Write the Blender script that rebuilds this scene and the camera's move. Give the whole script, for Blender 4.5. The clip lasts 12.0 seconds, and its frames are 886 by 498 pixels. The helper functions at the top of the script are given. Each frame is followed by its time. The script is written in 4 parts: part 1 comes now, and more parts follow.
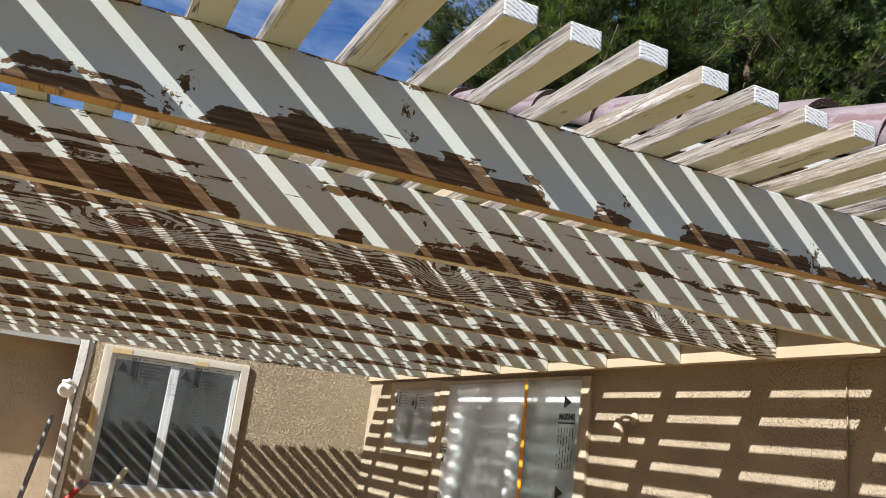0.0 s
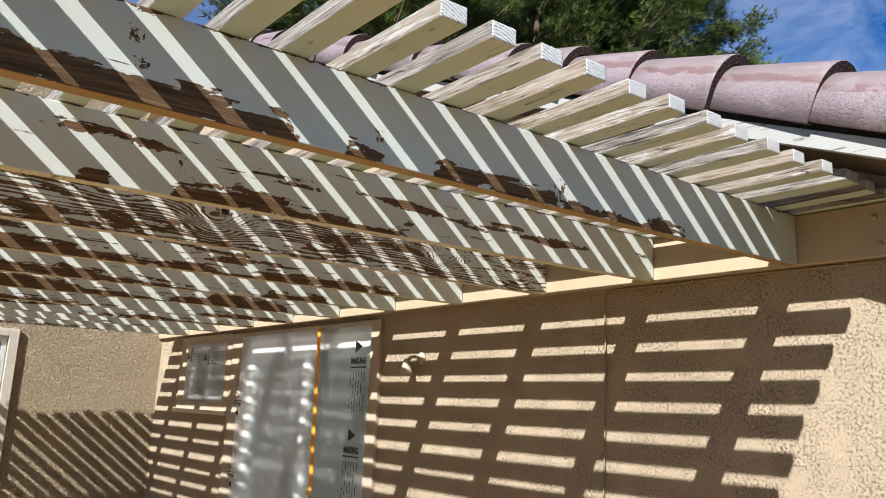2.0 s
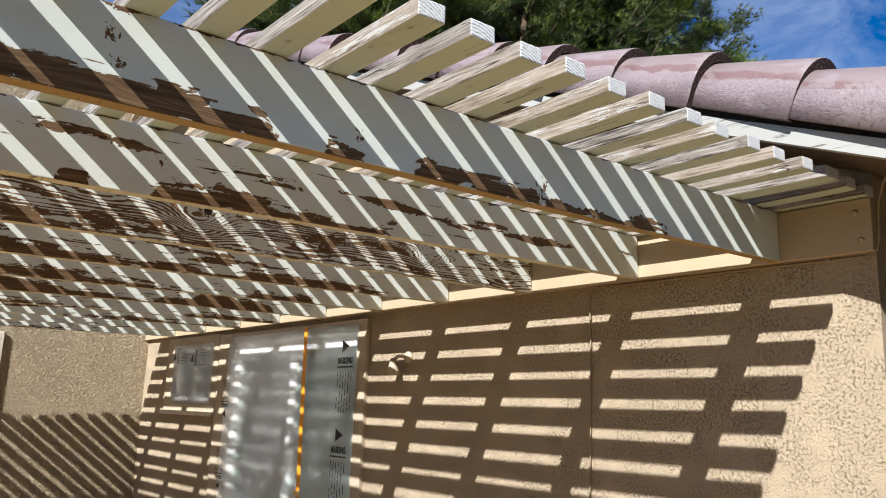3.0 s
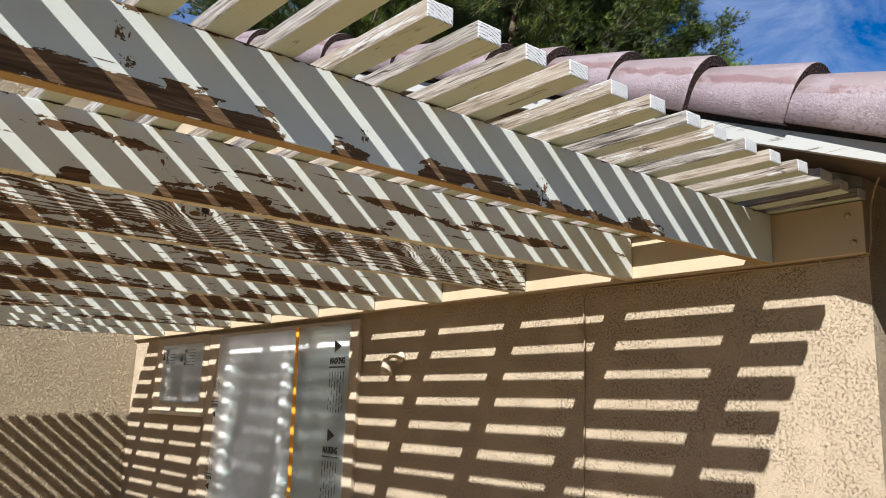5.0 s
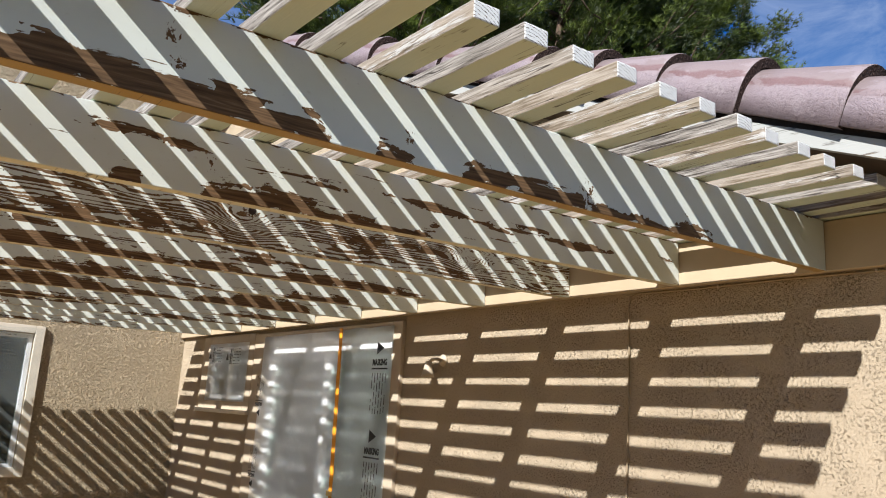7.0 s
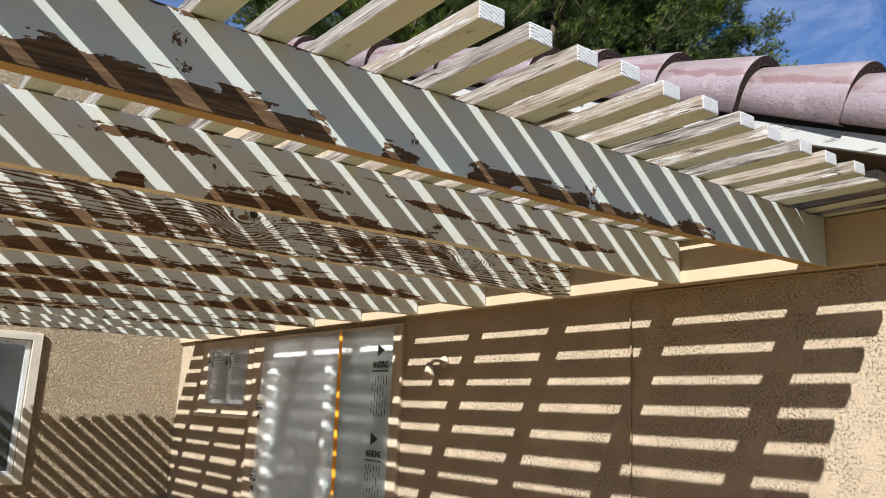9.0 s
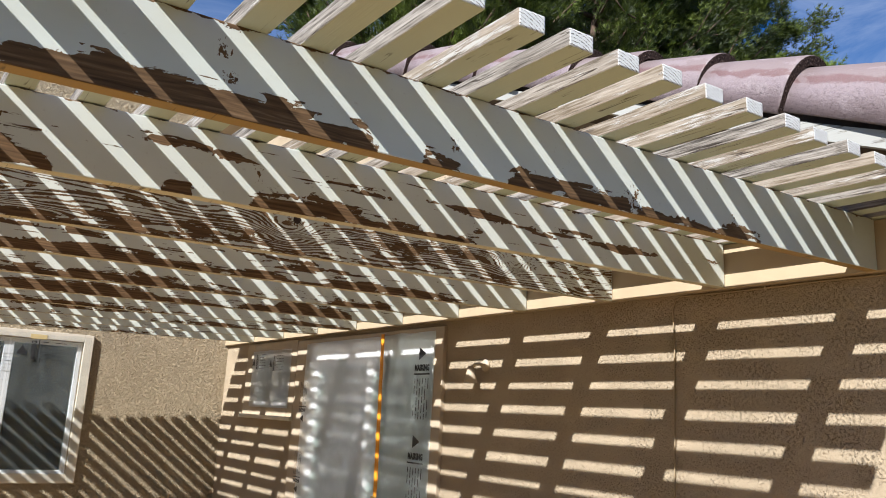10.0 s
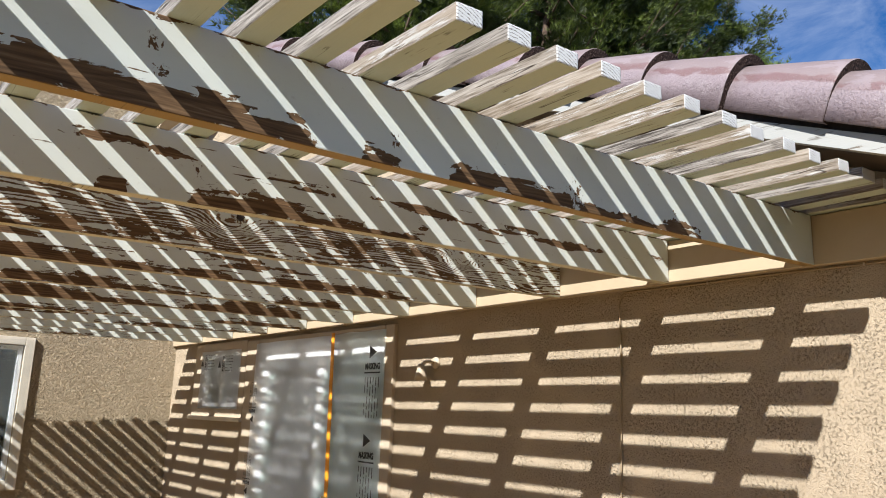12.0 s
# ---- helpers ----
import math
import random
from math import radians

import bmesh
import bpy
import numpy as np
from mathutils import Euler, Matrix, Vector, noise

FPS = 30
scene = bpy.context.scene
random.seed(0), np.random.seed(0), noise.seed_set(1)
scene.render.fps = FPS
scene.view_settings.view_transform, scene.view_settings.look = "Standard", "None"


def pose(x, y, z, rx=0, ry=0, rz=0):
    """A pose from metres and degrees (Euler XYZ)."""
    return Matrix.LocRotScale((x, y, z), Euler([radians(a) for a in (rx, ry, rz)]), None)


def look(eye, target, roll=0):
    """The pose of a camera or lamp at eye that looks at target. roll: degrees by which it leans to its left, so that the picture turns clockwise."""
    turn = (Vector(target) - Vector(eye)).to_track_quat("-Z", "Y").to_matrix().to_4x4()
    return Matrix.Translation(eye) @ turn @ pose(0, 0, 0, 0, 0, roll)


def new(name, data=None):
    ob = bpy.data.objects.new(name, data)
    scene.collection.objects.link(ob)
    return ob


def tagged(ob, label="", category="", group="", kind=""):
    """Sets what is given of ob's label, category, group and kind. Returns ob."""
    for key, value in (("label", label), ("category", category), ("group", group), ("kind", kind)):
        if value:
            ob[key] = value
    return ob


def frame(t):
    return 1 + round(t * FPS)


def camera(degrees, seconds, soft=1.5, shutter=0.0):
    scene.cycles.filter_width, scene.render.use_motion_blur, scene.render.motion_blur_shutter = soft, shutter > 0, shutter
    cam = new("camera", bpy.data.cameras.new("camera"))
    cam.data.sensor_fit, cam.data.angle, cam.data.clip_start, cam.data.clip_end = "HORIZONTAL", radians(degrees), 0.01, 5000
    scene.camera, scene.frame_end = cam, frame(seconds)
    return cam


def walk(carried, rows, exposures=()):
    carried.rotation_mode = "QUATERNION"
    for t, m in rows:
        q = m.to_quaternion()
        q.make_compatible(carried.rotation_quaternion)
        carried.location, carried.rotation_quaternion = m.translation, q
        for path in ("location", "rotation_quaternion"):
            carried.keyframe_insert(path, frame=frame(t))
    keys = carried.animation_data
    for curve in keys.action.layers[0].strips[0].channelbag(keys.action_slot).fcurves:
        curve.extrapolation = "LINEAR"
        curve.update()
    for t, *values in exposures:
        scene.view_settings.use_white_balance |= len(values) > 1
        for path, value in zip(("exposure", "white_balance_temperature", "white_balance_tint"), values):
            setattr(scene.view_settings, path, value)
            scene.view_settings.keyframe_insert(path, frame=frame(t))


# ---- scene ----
import collections

cam = camera(58.21, 12.0, soft=1.0)
PATH = [
    (0, (-2.882, -1.377, 1.649), (-2.0863, 0.3939, 2.1281), 7.18),
    (0.5, (-2.854, -1.387, 1.643), (-1.9556, 0.3350, 2.1202), 7.00),
    (1, (-2.837, -1.398, 1.641), (-1.8941, 0.3005, 2.1170), 5.83),
    (1.5, (-2.789, -1.413, 1.638), (-1.6889, 0.1944, 2.0926), 3.68),
    (2, (-2.771, -1.416, 1.630), (-1.5484, 0.1147, 2.0318), 2.69),
    (2.5, (-2.756, -1.426, 1.630), (-1.5214, 0.0966, 2.0285), 2.26),
    (4.5, (-2.772, -1.427, 1.626), (-1.4872, 0.0507, 2.0309), 2.00),
    (5, (-2.793, -1.410, 1.625), (-1.5230, 0.0816, 2.0290), 2.20),
    (5.5, (-2.805, -1.395, 1.623), (-1.6237, 0.1675, 2.0246), 2.92),
    (6, (-2.800, -1.393, 1.625), (-1.6220, 0.1722, 2.0279), 3.16),
    (6.5, (-2.790, -1.405, 1.624), (-1.6120, 0.1594, 2.0294), 3.58),
    (8.5, (-2.788, -1.397, 1.623), (-1.5834, 0.1460, 2.0343), 2.91),
    (9, (-2.807, -1.391, 1.620), (-1.6152, 0.1613, 2.0325), 2.80),
    (9.5, (-2.813, -1.389, 1.622), (-1.6997, 0.2221, 2.0304), 3.16),
    (10, (-2.816, -1.400, 1.625), (-1.7068, 0.2120, 2.0376), 3.17),
    (10.5, (-2.812, -1.412, 1.631), (-1.6996, 0.1974, 2.0456), 3.30),
    (11, (-2.799, -1.412, 1.629), (-1.6799, 0.1930, 2.0414), 3.21),
    (11.5, (-2.789, -1.410, 1.628), (-1.6045, 0.1476, 2.0425), 2.56),
    (12, (-2.783, -1.408, 1.625), (-1.5828, 0.1375, 2.0386), 2.19),
]
SUN_WAY = Vector((1.232, 0.464, -1.0)).normalized()
walk(cam, [(t, look(eye, target, roll)) for t, eye, target, roll in PATH])

# ---- world, sun, exposure ----
scene.view_settings.exposure = 0.97
world = bpy.data.worlds.new("sky")
scene.world = world
world.use_nodes = True
wn, wl = world.node_tree.nodes, world.node_tree.links
wn.clear()
sky = wn.new("ShaderNodeTexSky")
sky.sky_type = "NISHITA"
sky.sun_disc = False
sky.sun_elevation = math.asin(-SUN_WAY.z)
sky.sun_rotation = math.atan2(-SUN_WAY.x, -SUN_WAY.y)
sky.air_density, sky.dust_density, sky.ozone_density = 1.25, 0.0, 5.0
cloud_co = wn.new("ShaderNodeTexCoord")
cloud_map = wn.new("ShaderNodeMapping")
cloud_map.inputs["Scale"].default_value = (1.6, 3.2, 5.0)
cloud_map.inputs["Rotation"].default_value = (0.3, 0.5, 0.6)
cloud = wn.new("ShaderNodeTexNoise")
cloud.inputs["Scale"].default_value = 2.6
cloud.inputs["Detail"].default_value = 8
cloud.inputs["Roughness"].default_value = 0.62
cloud.inputs["Distortion"].default_value = 0.8
cloud_ramp = wn.new("ShaderNodeValToRGB")
cloud_ramp.color_ramp.elements[0].position = 0.36
cloud_ramp.color_ramp.elements[0].color = (0.0, 0.0, 0.0, 1)
cloud_ramp.color_ramp.elements[1].position = 0.80
cloud_ramp.color_ramp.elements[1].color = (0.30, 0.30, 0.30, 1)
cloud_mix = wn.new("ShaderNodeMix")
cloud_mix.data_type = "RGBA"
cloud_mix.inputs[7].default_value = (12.0, 13.2, 15.0, 1)
background = wn.new("ShaderNodeBackground")
background.inputs["Strength"].default_value = 0.051
sky_out = wn.new("ShaderNodeOutputWorld")
wl.new(cloud_co.outputs["Generated"], cloud_map.inputs["Vector"])
wl.new(cloud_map.outputs["Vector"], cloud.inputs["Vector"])
wl.new(cloud.outputs["Fac"], cloud_ramp.inputs["Fac"])
wl.new(cloud_ramp.outputs["Color"], cloud_mix.inputs[0])
deep = wn.new("ShaderNodeHueSaturation")
deep.inputs["Hue"].default_value = 0.514
deep.inputs["Saturation"].default_value = 1.5
wl.new(sky.outputs["Color"], deep.inputs["Color"])
wl.new(deep.outputs["Color"], cloud_mix.inputs[6])
wl.new(cloud_mix.outputs[2], background.inputs["Color"])
wl.new(background.outputs["Background"], sky_out.inputs["Surface"])
sun = new("sun", bpy.data.lights.new("sun", "SUN"))
sun.data.energy = 5.0
sun.data.angle = radians(0.53)
sun.data.color = (1.0, 0.992, 0.975)
sun.matrix_world = look((-12, -6, 12), Vector((-12, -6, 12)) + SUN_WAY)


# ---- materials ----
class Nodes:
    """A small builder for node materials."""

    def __init__(self, name):
        self.mat = bpy.data.materials.new(name)
        self.mat.use_nodes = True
        self.tree = self.mat.node_tree
        self.bsdf = self.tree.nodes["Principled BSDF"]
        self.out = self.tree.nodes["Material Output"]
        self.co = self.tree.nodes.new("ShaderNodeTexCoord").outputs["Object"]

    def put(self, kind, inputs=None, **props):
        node = self.tree.nodes.new(kind)
        for key, value in props.items():
            setattr(node, key, value)
        for key, value in (inputs or {}).items():
            if isinstance(value, bpy.types.NodeSocket):
                self.tree.links.new(value, node.inputs[key])
            else:
                node.inputs[key].default_value = value
        return node

    def link(self, a, b):
        self.tree.links.new(a, b)

    def mapped(self, scale=(1, 1, 1), shift=(0, 0, 0), turn=(0, 0, 0)):
        return self.put("ShaderNodeMapping", {"Vector": self.co, "Scale": scale, "Location": shift, "Rotation": turn}).outputs["Vector"]

    def noise(self, scale, detail=4, rough=0.55, vector=None, distort=0.0):
        return self.put("ShaderNodeTexNoise", {"Vector": vector or self.co, "Scale": scale, "Detail": detail, "Roughness": rough, "Distortion": distort}).outputs["Fac"]

    def math(self, op, a, b=0.0, c=0.0, clamp=False):
        return self.put("ShaderNodeMath", {0: a, 1: b, 2: c}, operation=op, use_clamp=clamp).outputs[0]

    def ramp(self, fac, stops, smooth=False):
        node = self.put("ShaderNodeValToRGB", {"Fac": fac})
        ramp = node.color_ramp
        ramp.interpolation = "EASE" if smooth else "LINEAR"
        while len(ramp.elements) < len(stops):
            ramp.elements.new(0.5)
        for element, (at, colour) in zip(ramp.elements, stops):
            element.position = at
            element.color = (*colour, 1) if isinstance(colour, tuple) else (colour, colour, colour, 1)
        return node.outputs["Color"]

    def mix(self, fac, a, b):
        node = self.put("ShaderNodeMix", {0: fac}, data_type="RGBA")
        for slot, value in ((6, a), (7, b)):
            if isinstance(value, bpy.types.NodeSocket):
                self.link(value, node.inputs[slot])
            else:
                node.inputs[slot].default_value = (*value, 1)
        return node.outputs[2]

    def bump(self, height, strength=0.3, distance=0.01, normal=None):
        ins = {"Height": height, "Strength": strength, "Distance": distance}
        if normal:
            ins["Normal"] = normal
        return self.put("ShaderNodeBump", ins).outputs["Normal"]

    def done(self, colour, rough=0.6, normal=None, metal=0.0, specular=0.4):
        for key, value in (("Base Color", colour), ("Roughness", rough), ("Metallic", metal), ("Specular IOR Level", specular)):
            if isinstance(value, bpy.types.NodeSocket):
                self.link(value, self.bsdf.inputs[key])
            else:
                self.bsdf.inputs[key].default_value = (*value, 1) if isinstance(value, tuple) else value
        if normal:
            self.link(normal, self.bsdf.inputs["Normal"])
        return self.mat


PAINT = (0.665, 0.70, 0.65)


def stucco_material(name, base, crumb=62, reach=(0.40, 0.62), depth=0.005, grit=0.3, open_pits=(0.33, 0.44)):
    """Knocked-down stucco: smooth trowelled lands broken by patches of torn crumbs and pits."""
    n = Nodes(name)
    spread = n.noise(1.1, 4, 0.6)
    colour = n.ramp(spread, [(0.3, tuple(c * 0.92 for c in base)), (0.7, tuple(min(1, c * 1.05) for c in base))])
    # where the trowel tore the surface and where it closed it
    torn = n.ramp(n.noise(5.5, 5, 0.62, distort=0.4), [(reach[0], 0.0), (reach[1], 1.0)], True)
    crumbs = n.noise(crumb, 6, 0.72, n.mapped((1, 1, 1.2)))
    pits = n.ramp(crumbs, [(open_pits[0], 0.0), (open_pits[1], 1.0)], True)
    lift = n.math("MULTIPLY", n.math("SUBTRACT", pits, 1.0), n.math("MULTIPLY_ADD", torn, 0.9, 0.1))
    lift = n.math("ADD", lift, n.math("MULTIPLY", n.noise(crumb * 0.45, 5, 0.68), 0.9))
    fine = n.noise(260, 4, 0.65)
    height = n.math("ADD", lift, n.math("MULTIPLY", fine, grit))
    # shade inside the pits and fine hollows is put into the colour
    pit_shade = n.math("MULTIPLY", n.math("SUBTRACT", 1.0, pits), n.math("MULTIPLY_ADD", torn, 0.24, 0.03))
    colour = n.mix(pit_shade, colour, tuple(c * k for c, k in zip(base, (0.62, 0.56, 0.48))))
    colour = n.mix(n.math("MULTIPLY", n.ramp(fine, [(0.35, 1.0), (0.6, 0.0)]), 0.16), colour, tuple(c * 0.7 for c in base))
    normal = n.bump(height, 1.0, depth)
    return n.done(colour, 0.93, normal, specular=0.12)


def paint_material(name, base=PAINT, wear=0.5, rough=0.55, wood=((0.055, 0.043, 0.033), (0.15, 0.122, 0.093), (0.27, 0.235, 0.19))):
    """Weathered paint on wood; wear: how much bare grey wood shows."""
    n = Nodes(name)
    info = n.put("ShaderNodeObjectInfo").outputs["Random"]
    shift = n.put("ShaderNodeCombineXYZ", {0: n.math("MULTIPLY", info, 31.0), 1: n.math("MULTIPLY", info, 17.0)}).outputs[0]
    place = n.put("ShaderNodeVectorMath", {0: n.co, 1: shift}, operation="ADD").outputs[0]
    long = n.put("ShaderNodeMapping", {"Vector": place, "Scale": (1, 0.06, 1)}).outputs["Vector"]
    grain = n.noise(130, 5, 0.6, long)
    flakes = n.noise(105, 9, 0.72, n.put("ShaderNodeMapping", {"Vector": place, "Scale": (1, 0.05, 1)}).outputs["Vector"])
    split = n.noise(26, 3, 0.5, n.put("ShaderNodeMapping", {"Vector": place, "Scale": (1, 0.035, 1)}).outputs["Vector"])
    crack = n.ramp(n.math("ABSOLUTE", n.math("SUBTRACT", split, 0.56)), [(0.0, 1.0), (0.012, 0.0)])
    crack = n.math("MULTIPLY", crack, n.ramp(n.noise(7, 3, 0.5, place), [(0.50, 0.0), (0.55, 1.0)]))
    worn = n.ramp(n.math("ADD", flakes, n.math("MULTIPLY", n.math("SUBTRACT", n.noise(4.0, 2, 0.5, long), 0.5), 0.25)), [(0.74 - wear * 0.26, 0.0), (0.77 - wear * 0.26, 1.0)])
    tint = n.ramp(n.noise(3.0, 3, 0.5, place), [(0.3, tuple(c * 0.9 for c in base)), (0.75, base)])
    timber = n.ramp(grain, [(0.3, wood[0]), (0.48, wood[1]), (0.7, wood[2])])
    colour = n.mix(crack, n.mix(worn, tint, timber), (0.06, 0.045, 0.032))
    height = n.math("SUBTRACT", n.math("MULTIPLY", grain, 0.5), n.math("MULTIPLY", worn, 0.6))
    return n.done(colour, rough, n.bump(height, 0.5, 0.003), specular=0.3)


def beam_material(name, heights, seed, grain_peel=0.0, ragged=0.05, chips=(), loose=0.685, flake_size=11, streaks=(), knots=()):
    """Painted beam whose paint has come off from the lower edge up to the given heights along its length, with loose flakes above."""
    n = Nodes(name)
    axes = n.put("ShaderNodeSeparateXYZ", {0: n.co})
    along = n.math("DIVIDE", n.math("MULTIPLY", axes.outputs["X"], -1.0), 4.02)
    reach = n.ramp(along, [(x / 4.02, h / 0.25) for x, h in heights])
    reach = n.math("MULTIPLY", reach, 0.25)
    streak = n.mapped((1, 1, 7.5), (seed * 3.1, 0, seed))
    edge = n.noise(6, 9, 0.68, streak, 0.1)
    flake = n.noise(flake_size, 7, 0.68, n.mapped((0.55, 1, 9), (seed * 7.7, 0, seed * 2)), 0.2)
    torn = n.noise(38, 5, 0.7, n.mapped((0.6, 1, 2.4), (seed * 5.3, 0, seed * 1.3)))
    # paint lets go in small blocky scales that follow the grain
    wavy = n.put("ShaderNodeVectorMath", {0: n.mapped((8, 1, 46), (seed * 2.3, 0, seed * 3.7)), 1: n.put("ShaderNodeVectorMath", {0: n.put("ShaderNodeTexNoise", {"Vector": n.mapped((1, 1, 1), (seed, 0, 0)), "Scale": 45.0, "Detail": 3.0}).outputs["Color"], 1: (0.9, 0.0, 1.3)}, operation="MULTIPLY").outputs[0]}, operation="ADD").outputs[0]
    scales = n.put("ShaderNodeSeparateXYZ", {0: n.put("ShaderNodeTexVoronoi", {"Vector": wavy, "Scale": 1.0}).outputs["Color"]})
    scale_a, scale_b = scales.outputs["X"], scales.outputs["Y"]
    rough_edge = n.math("ADD", n.math("MULTIPLY", n.math("SUBTRACT", edge, 0.5), ragged * 1.3), n.math("MULTIPLY", n.math("SUBTRACT", torn, 0.5), 0.02))
    rough_edge = n.math("ADD", rough_edge, n.math("MULTIPLY", n.math("SUBTRACT", scale_a, 0.5), 0.026))
    level = n.math("SUBTRACT", n.math("ADD", reach, rough_edge), axes.outputs["Z"])
    peel = n.math("GREATER_THAN", level, 0.0)
    # no loss at all where the height is zero
    peel = n.math("MULTIPLY", peel, n.math("GREATER_THAN", n.math("ADD", reach, n.math("MULTIPLY", n.math("SUBTRACT", edge, 0.5), 0.05)), 0.012))
    kept = n.noise(9, 6, 0.65, n.mapped((1, 1, 3), (seed * 4.3, 0, 0)))
    peel = n.math("MULTIPLY", peel, n.math("GREATER_THAN", axes.outputs["Z"], n.math("MULTIPLY", n.math("SUBTRACT", kept, 0.54), 0.09)))
    crest = n.noise(14, 6, 0.7, n.mapped((1, 1, 2), (seed * 1.9, 0, 3)))
    peel = n.math("MAXIMUM", peel, n.math("GREATER_THAN", axes.outputs["Z"], n.math("SUBTRACT", 0.205, n.math("MULTIPLY", crest, 0.05))))
    near = n.math("MULTIPLY", n.math("ADD", 1.0, n.math("DIVIDE", level, 0.07), clamp=True), n.math("GREATER_THAN", reach, 0.006))
    loosened = n.math("ADD", flake, n.math("MULTIPLY", n.math("SUBTRACT", scale_b, 0.5), 0.13))
    spots = n.math("GREATER_THAN", n.math("ADD", loosened, n.math("MULTIPLY", near, 0.09)), loose)
    for x0, x1, z0, z1, half in streaks:
        f = n.math("DIVIDE", n.math("SUBTRACT", axes.outputs["X"], x0), x1 - x0)
        inside = n.math("LESS_THAN", n.math("ABSOLUTE", n.math("SUBTRACT", f, 0.5)), 0.5)
        off = n.math("ABSOLUTE", n.math("SUBTRACT", axes.outputs["Z"], n.math("MULTIPLY_ADD", f, z1 - z0, z0)))
        off = n.math("ADD", off, n.math("MULTIPLY", n.math("SUBTRACT", scale_b, 0.5), 0.034))
        off = n.math("ADD", off, n.math("MULTIPLY", n.math("SUBTRACT", edge, 0.5), 0.04))
        thin = n.math("SUBTRACT", 1.0, n.math("POWER", n.math("ABSOLUTE", n.math("MULTIPLY_ADD", f, 2.0, -1.0)), 3.0))
        spots = n.math("MAXIMUM", spots, n.math("MULTIPLY", inside, n.math("LESS_THAN", off, n.math("MULTIPLY_ADD", thin, half + 0.012, -0.012))))
    peel = n.math("MAXIMUM", peel, spots)
    for cx, cz, r in chips:
        off = n.put("ShaderNodeVectorMath", {0: n.put("ShaderNodeVectorMath", {0: n.co, 1: (cx, 0.0, cz)}, operation="SUBTRACT").outputs[0], 1: (1.0, 0.0, 0.7)}, operation="MULTIPLY").outputs[0]
        far = n.put("ShaderNodeVectorMath", {0: off}, operation="LENGTH").outputs["Value"]
        wild = n.noise(60, 4, 0.65, n.mapped((1, 1, 0.8), (cx, 0, cz)), 1.0)
        peel = n.math("MAXIMUM", peel, n.math("LESS_THAN", n.math("ADD", far, n.math("MULTIPLY", wild, r * 7.0)), r * 3.85))
    swell = n.noise(1.0, 3, 0.5, n.mapped((1.5, 1, 11), (seed, 0, seed * 0.31)), 0.6)
    phase = n.math("ADD", n.math("MULTIPLY", axes.outputs["Z"], 440.0), n.math("MULTIPLY", swell, 62.0))
    for kx, kz, wide, high, much in knots:
        dx = n.math("POWER", n.math("DIVIDE", n.math("SUBTRACT", axes.outputs["X"], kx), wide), 2.0)
        dz = n.math("POWER", n.math("DIVIDE", n.math("SUBTRACT", axes.outputs["Z"], kz), high), 2.0)
        phase = n.math("ADD", phase, n.math("MULTIPLY", n.math("EXPONENT", n.math("MULTIPLY", n.math("ADD", dx, dz), -1.0)), much))
    rings = n.math("MULTIPLY_ADD", n.math("SINE", phase), 0.5, 0.5)
    if grain_peel:
        where = n.noise(2.2, 4, 0.6, n.mapped((1, 1, 3), (seed * 5, 0, 0)))
        bits = n.math("ADD", n.math("MULTIPLY", n.math("SUBTRACT", torn, 0.5), 2.0), n.math("MULTIPLY", n.math("SUBTRACT", scale_a, 0.5), 0.8))
        lines = n.math("GREATER_THAN", n.math("ADD", n.math("ADD", rings, bits), n.math("MULTIPLY", n.math("SUBTRACT", where, 0.5), 3.4)), 1.15 - grain_peel * 0.62)
        peel = n.math("MAXIMUM", peel, lines)
    fibre = n.noise(90, 5, 0.65, n.mapped((0.05, 1, 1), (seed, 0, 0)))
    wood = n.ramp(n.math("ADD", n.math("MULTIPLY", rings, 0.12), n.math("MULTIPLY", fibre, 0.8)),
                  [(0.25, (0.046, 0.025, 0.011)), (0.53, (0.155, 0.090, 0.044)), (0.85, (0.38, 0.255, 0.150))])
    blotch = n.noise(2.5, 4, 0.6, n.mapped((1, 1, 2), (seed * 2, 0, 0)))
    paint = n.ramp(blotch, [(0.3, tuple(c * 0.9 for c in PAINT)), (0.7, PAINT)])
    dirt = n.math("MULTIPLY", n.ramp(n.noise(60, 4, 0.7), [(0.62, 0.0), (0.72, 1.0)]), 0.25)
    paint = n.mix(dirt, paint, (0.3, 0.26, 0.2))
    colour = n.mix(peel, paint, wood)
    normal = n.bump(n.math("SUBTRACT", 1.0, peel), 0.6, 0.0015)
    normal = n.bump(fibre, 0.25, 0.0015, normal)
    return n.done(colour, n.ramp(peel, [(0, 0.5), (1, 0.85)]), normal, specular=0.3)


def plain_material(name, base, rough=0.5, vary=0.08, scale=12, metal=0.0, bumpy=0.0, specular=0.4):
    n = Nodes(name)
    colour = n.ramp(n.noise(scale, 5), [(0.3, tuple(c * (1 - vary) for c in base)), (0.7, tuple(min(1, c * (1 + vary)) for c in base))])
    normal = n.bump(n.noise(scale * 9, 4), bumpy, 0.002) if bumpy else None
    return n.done(colour, rough, normal, metal, specular)


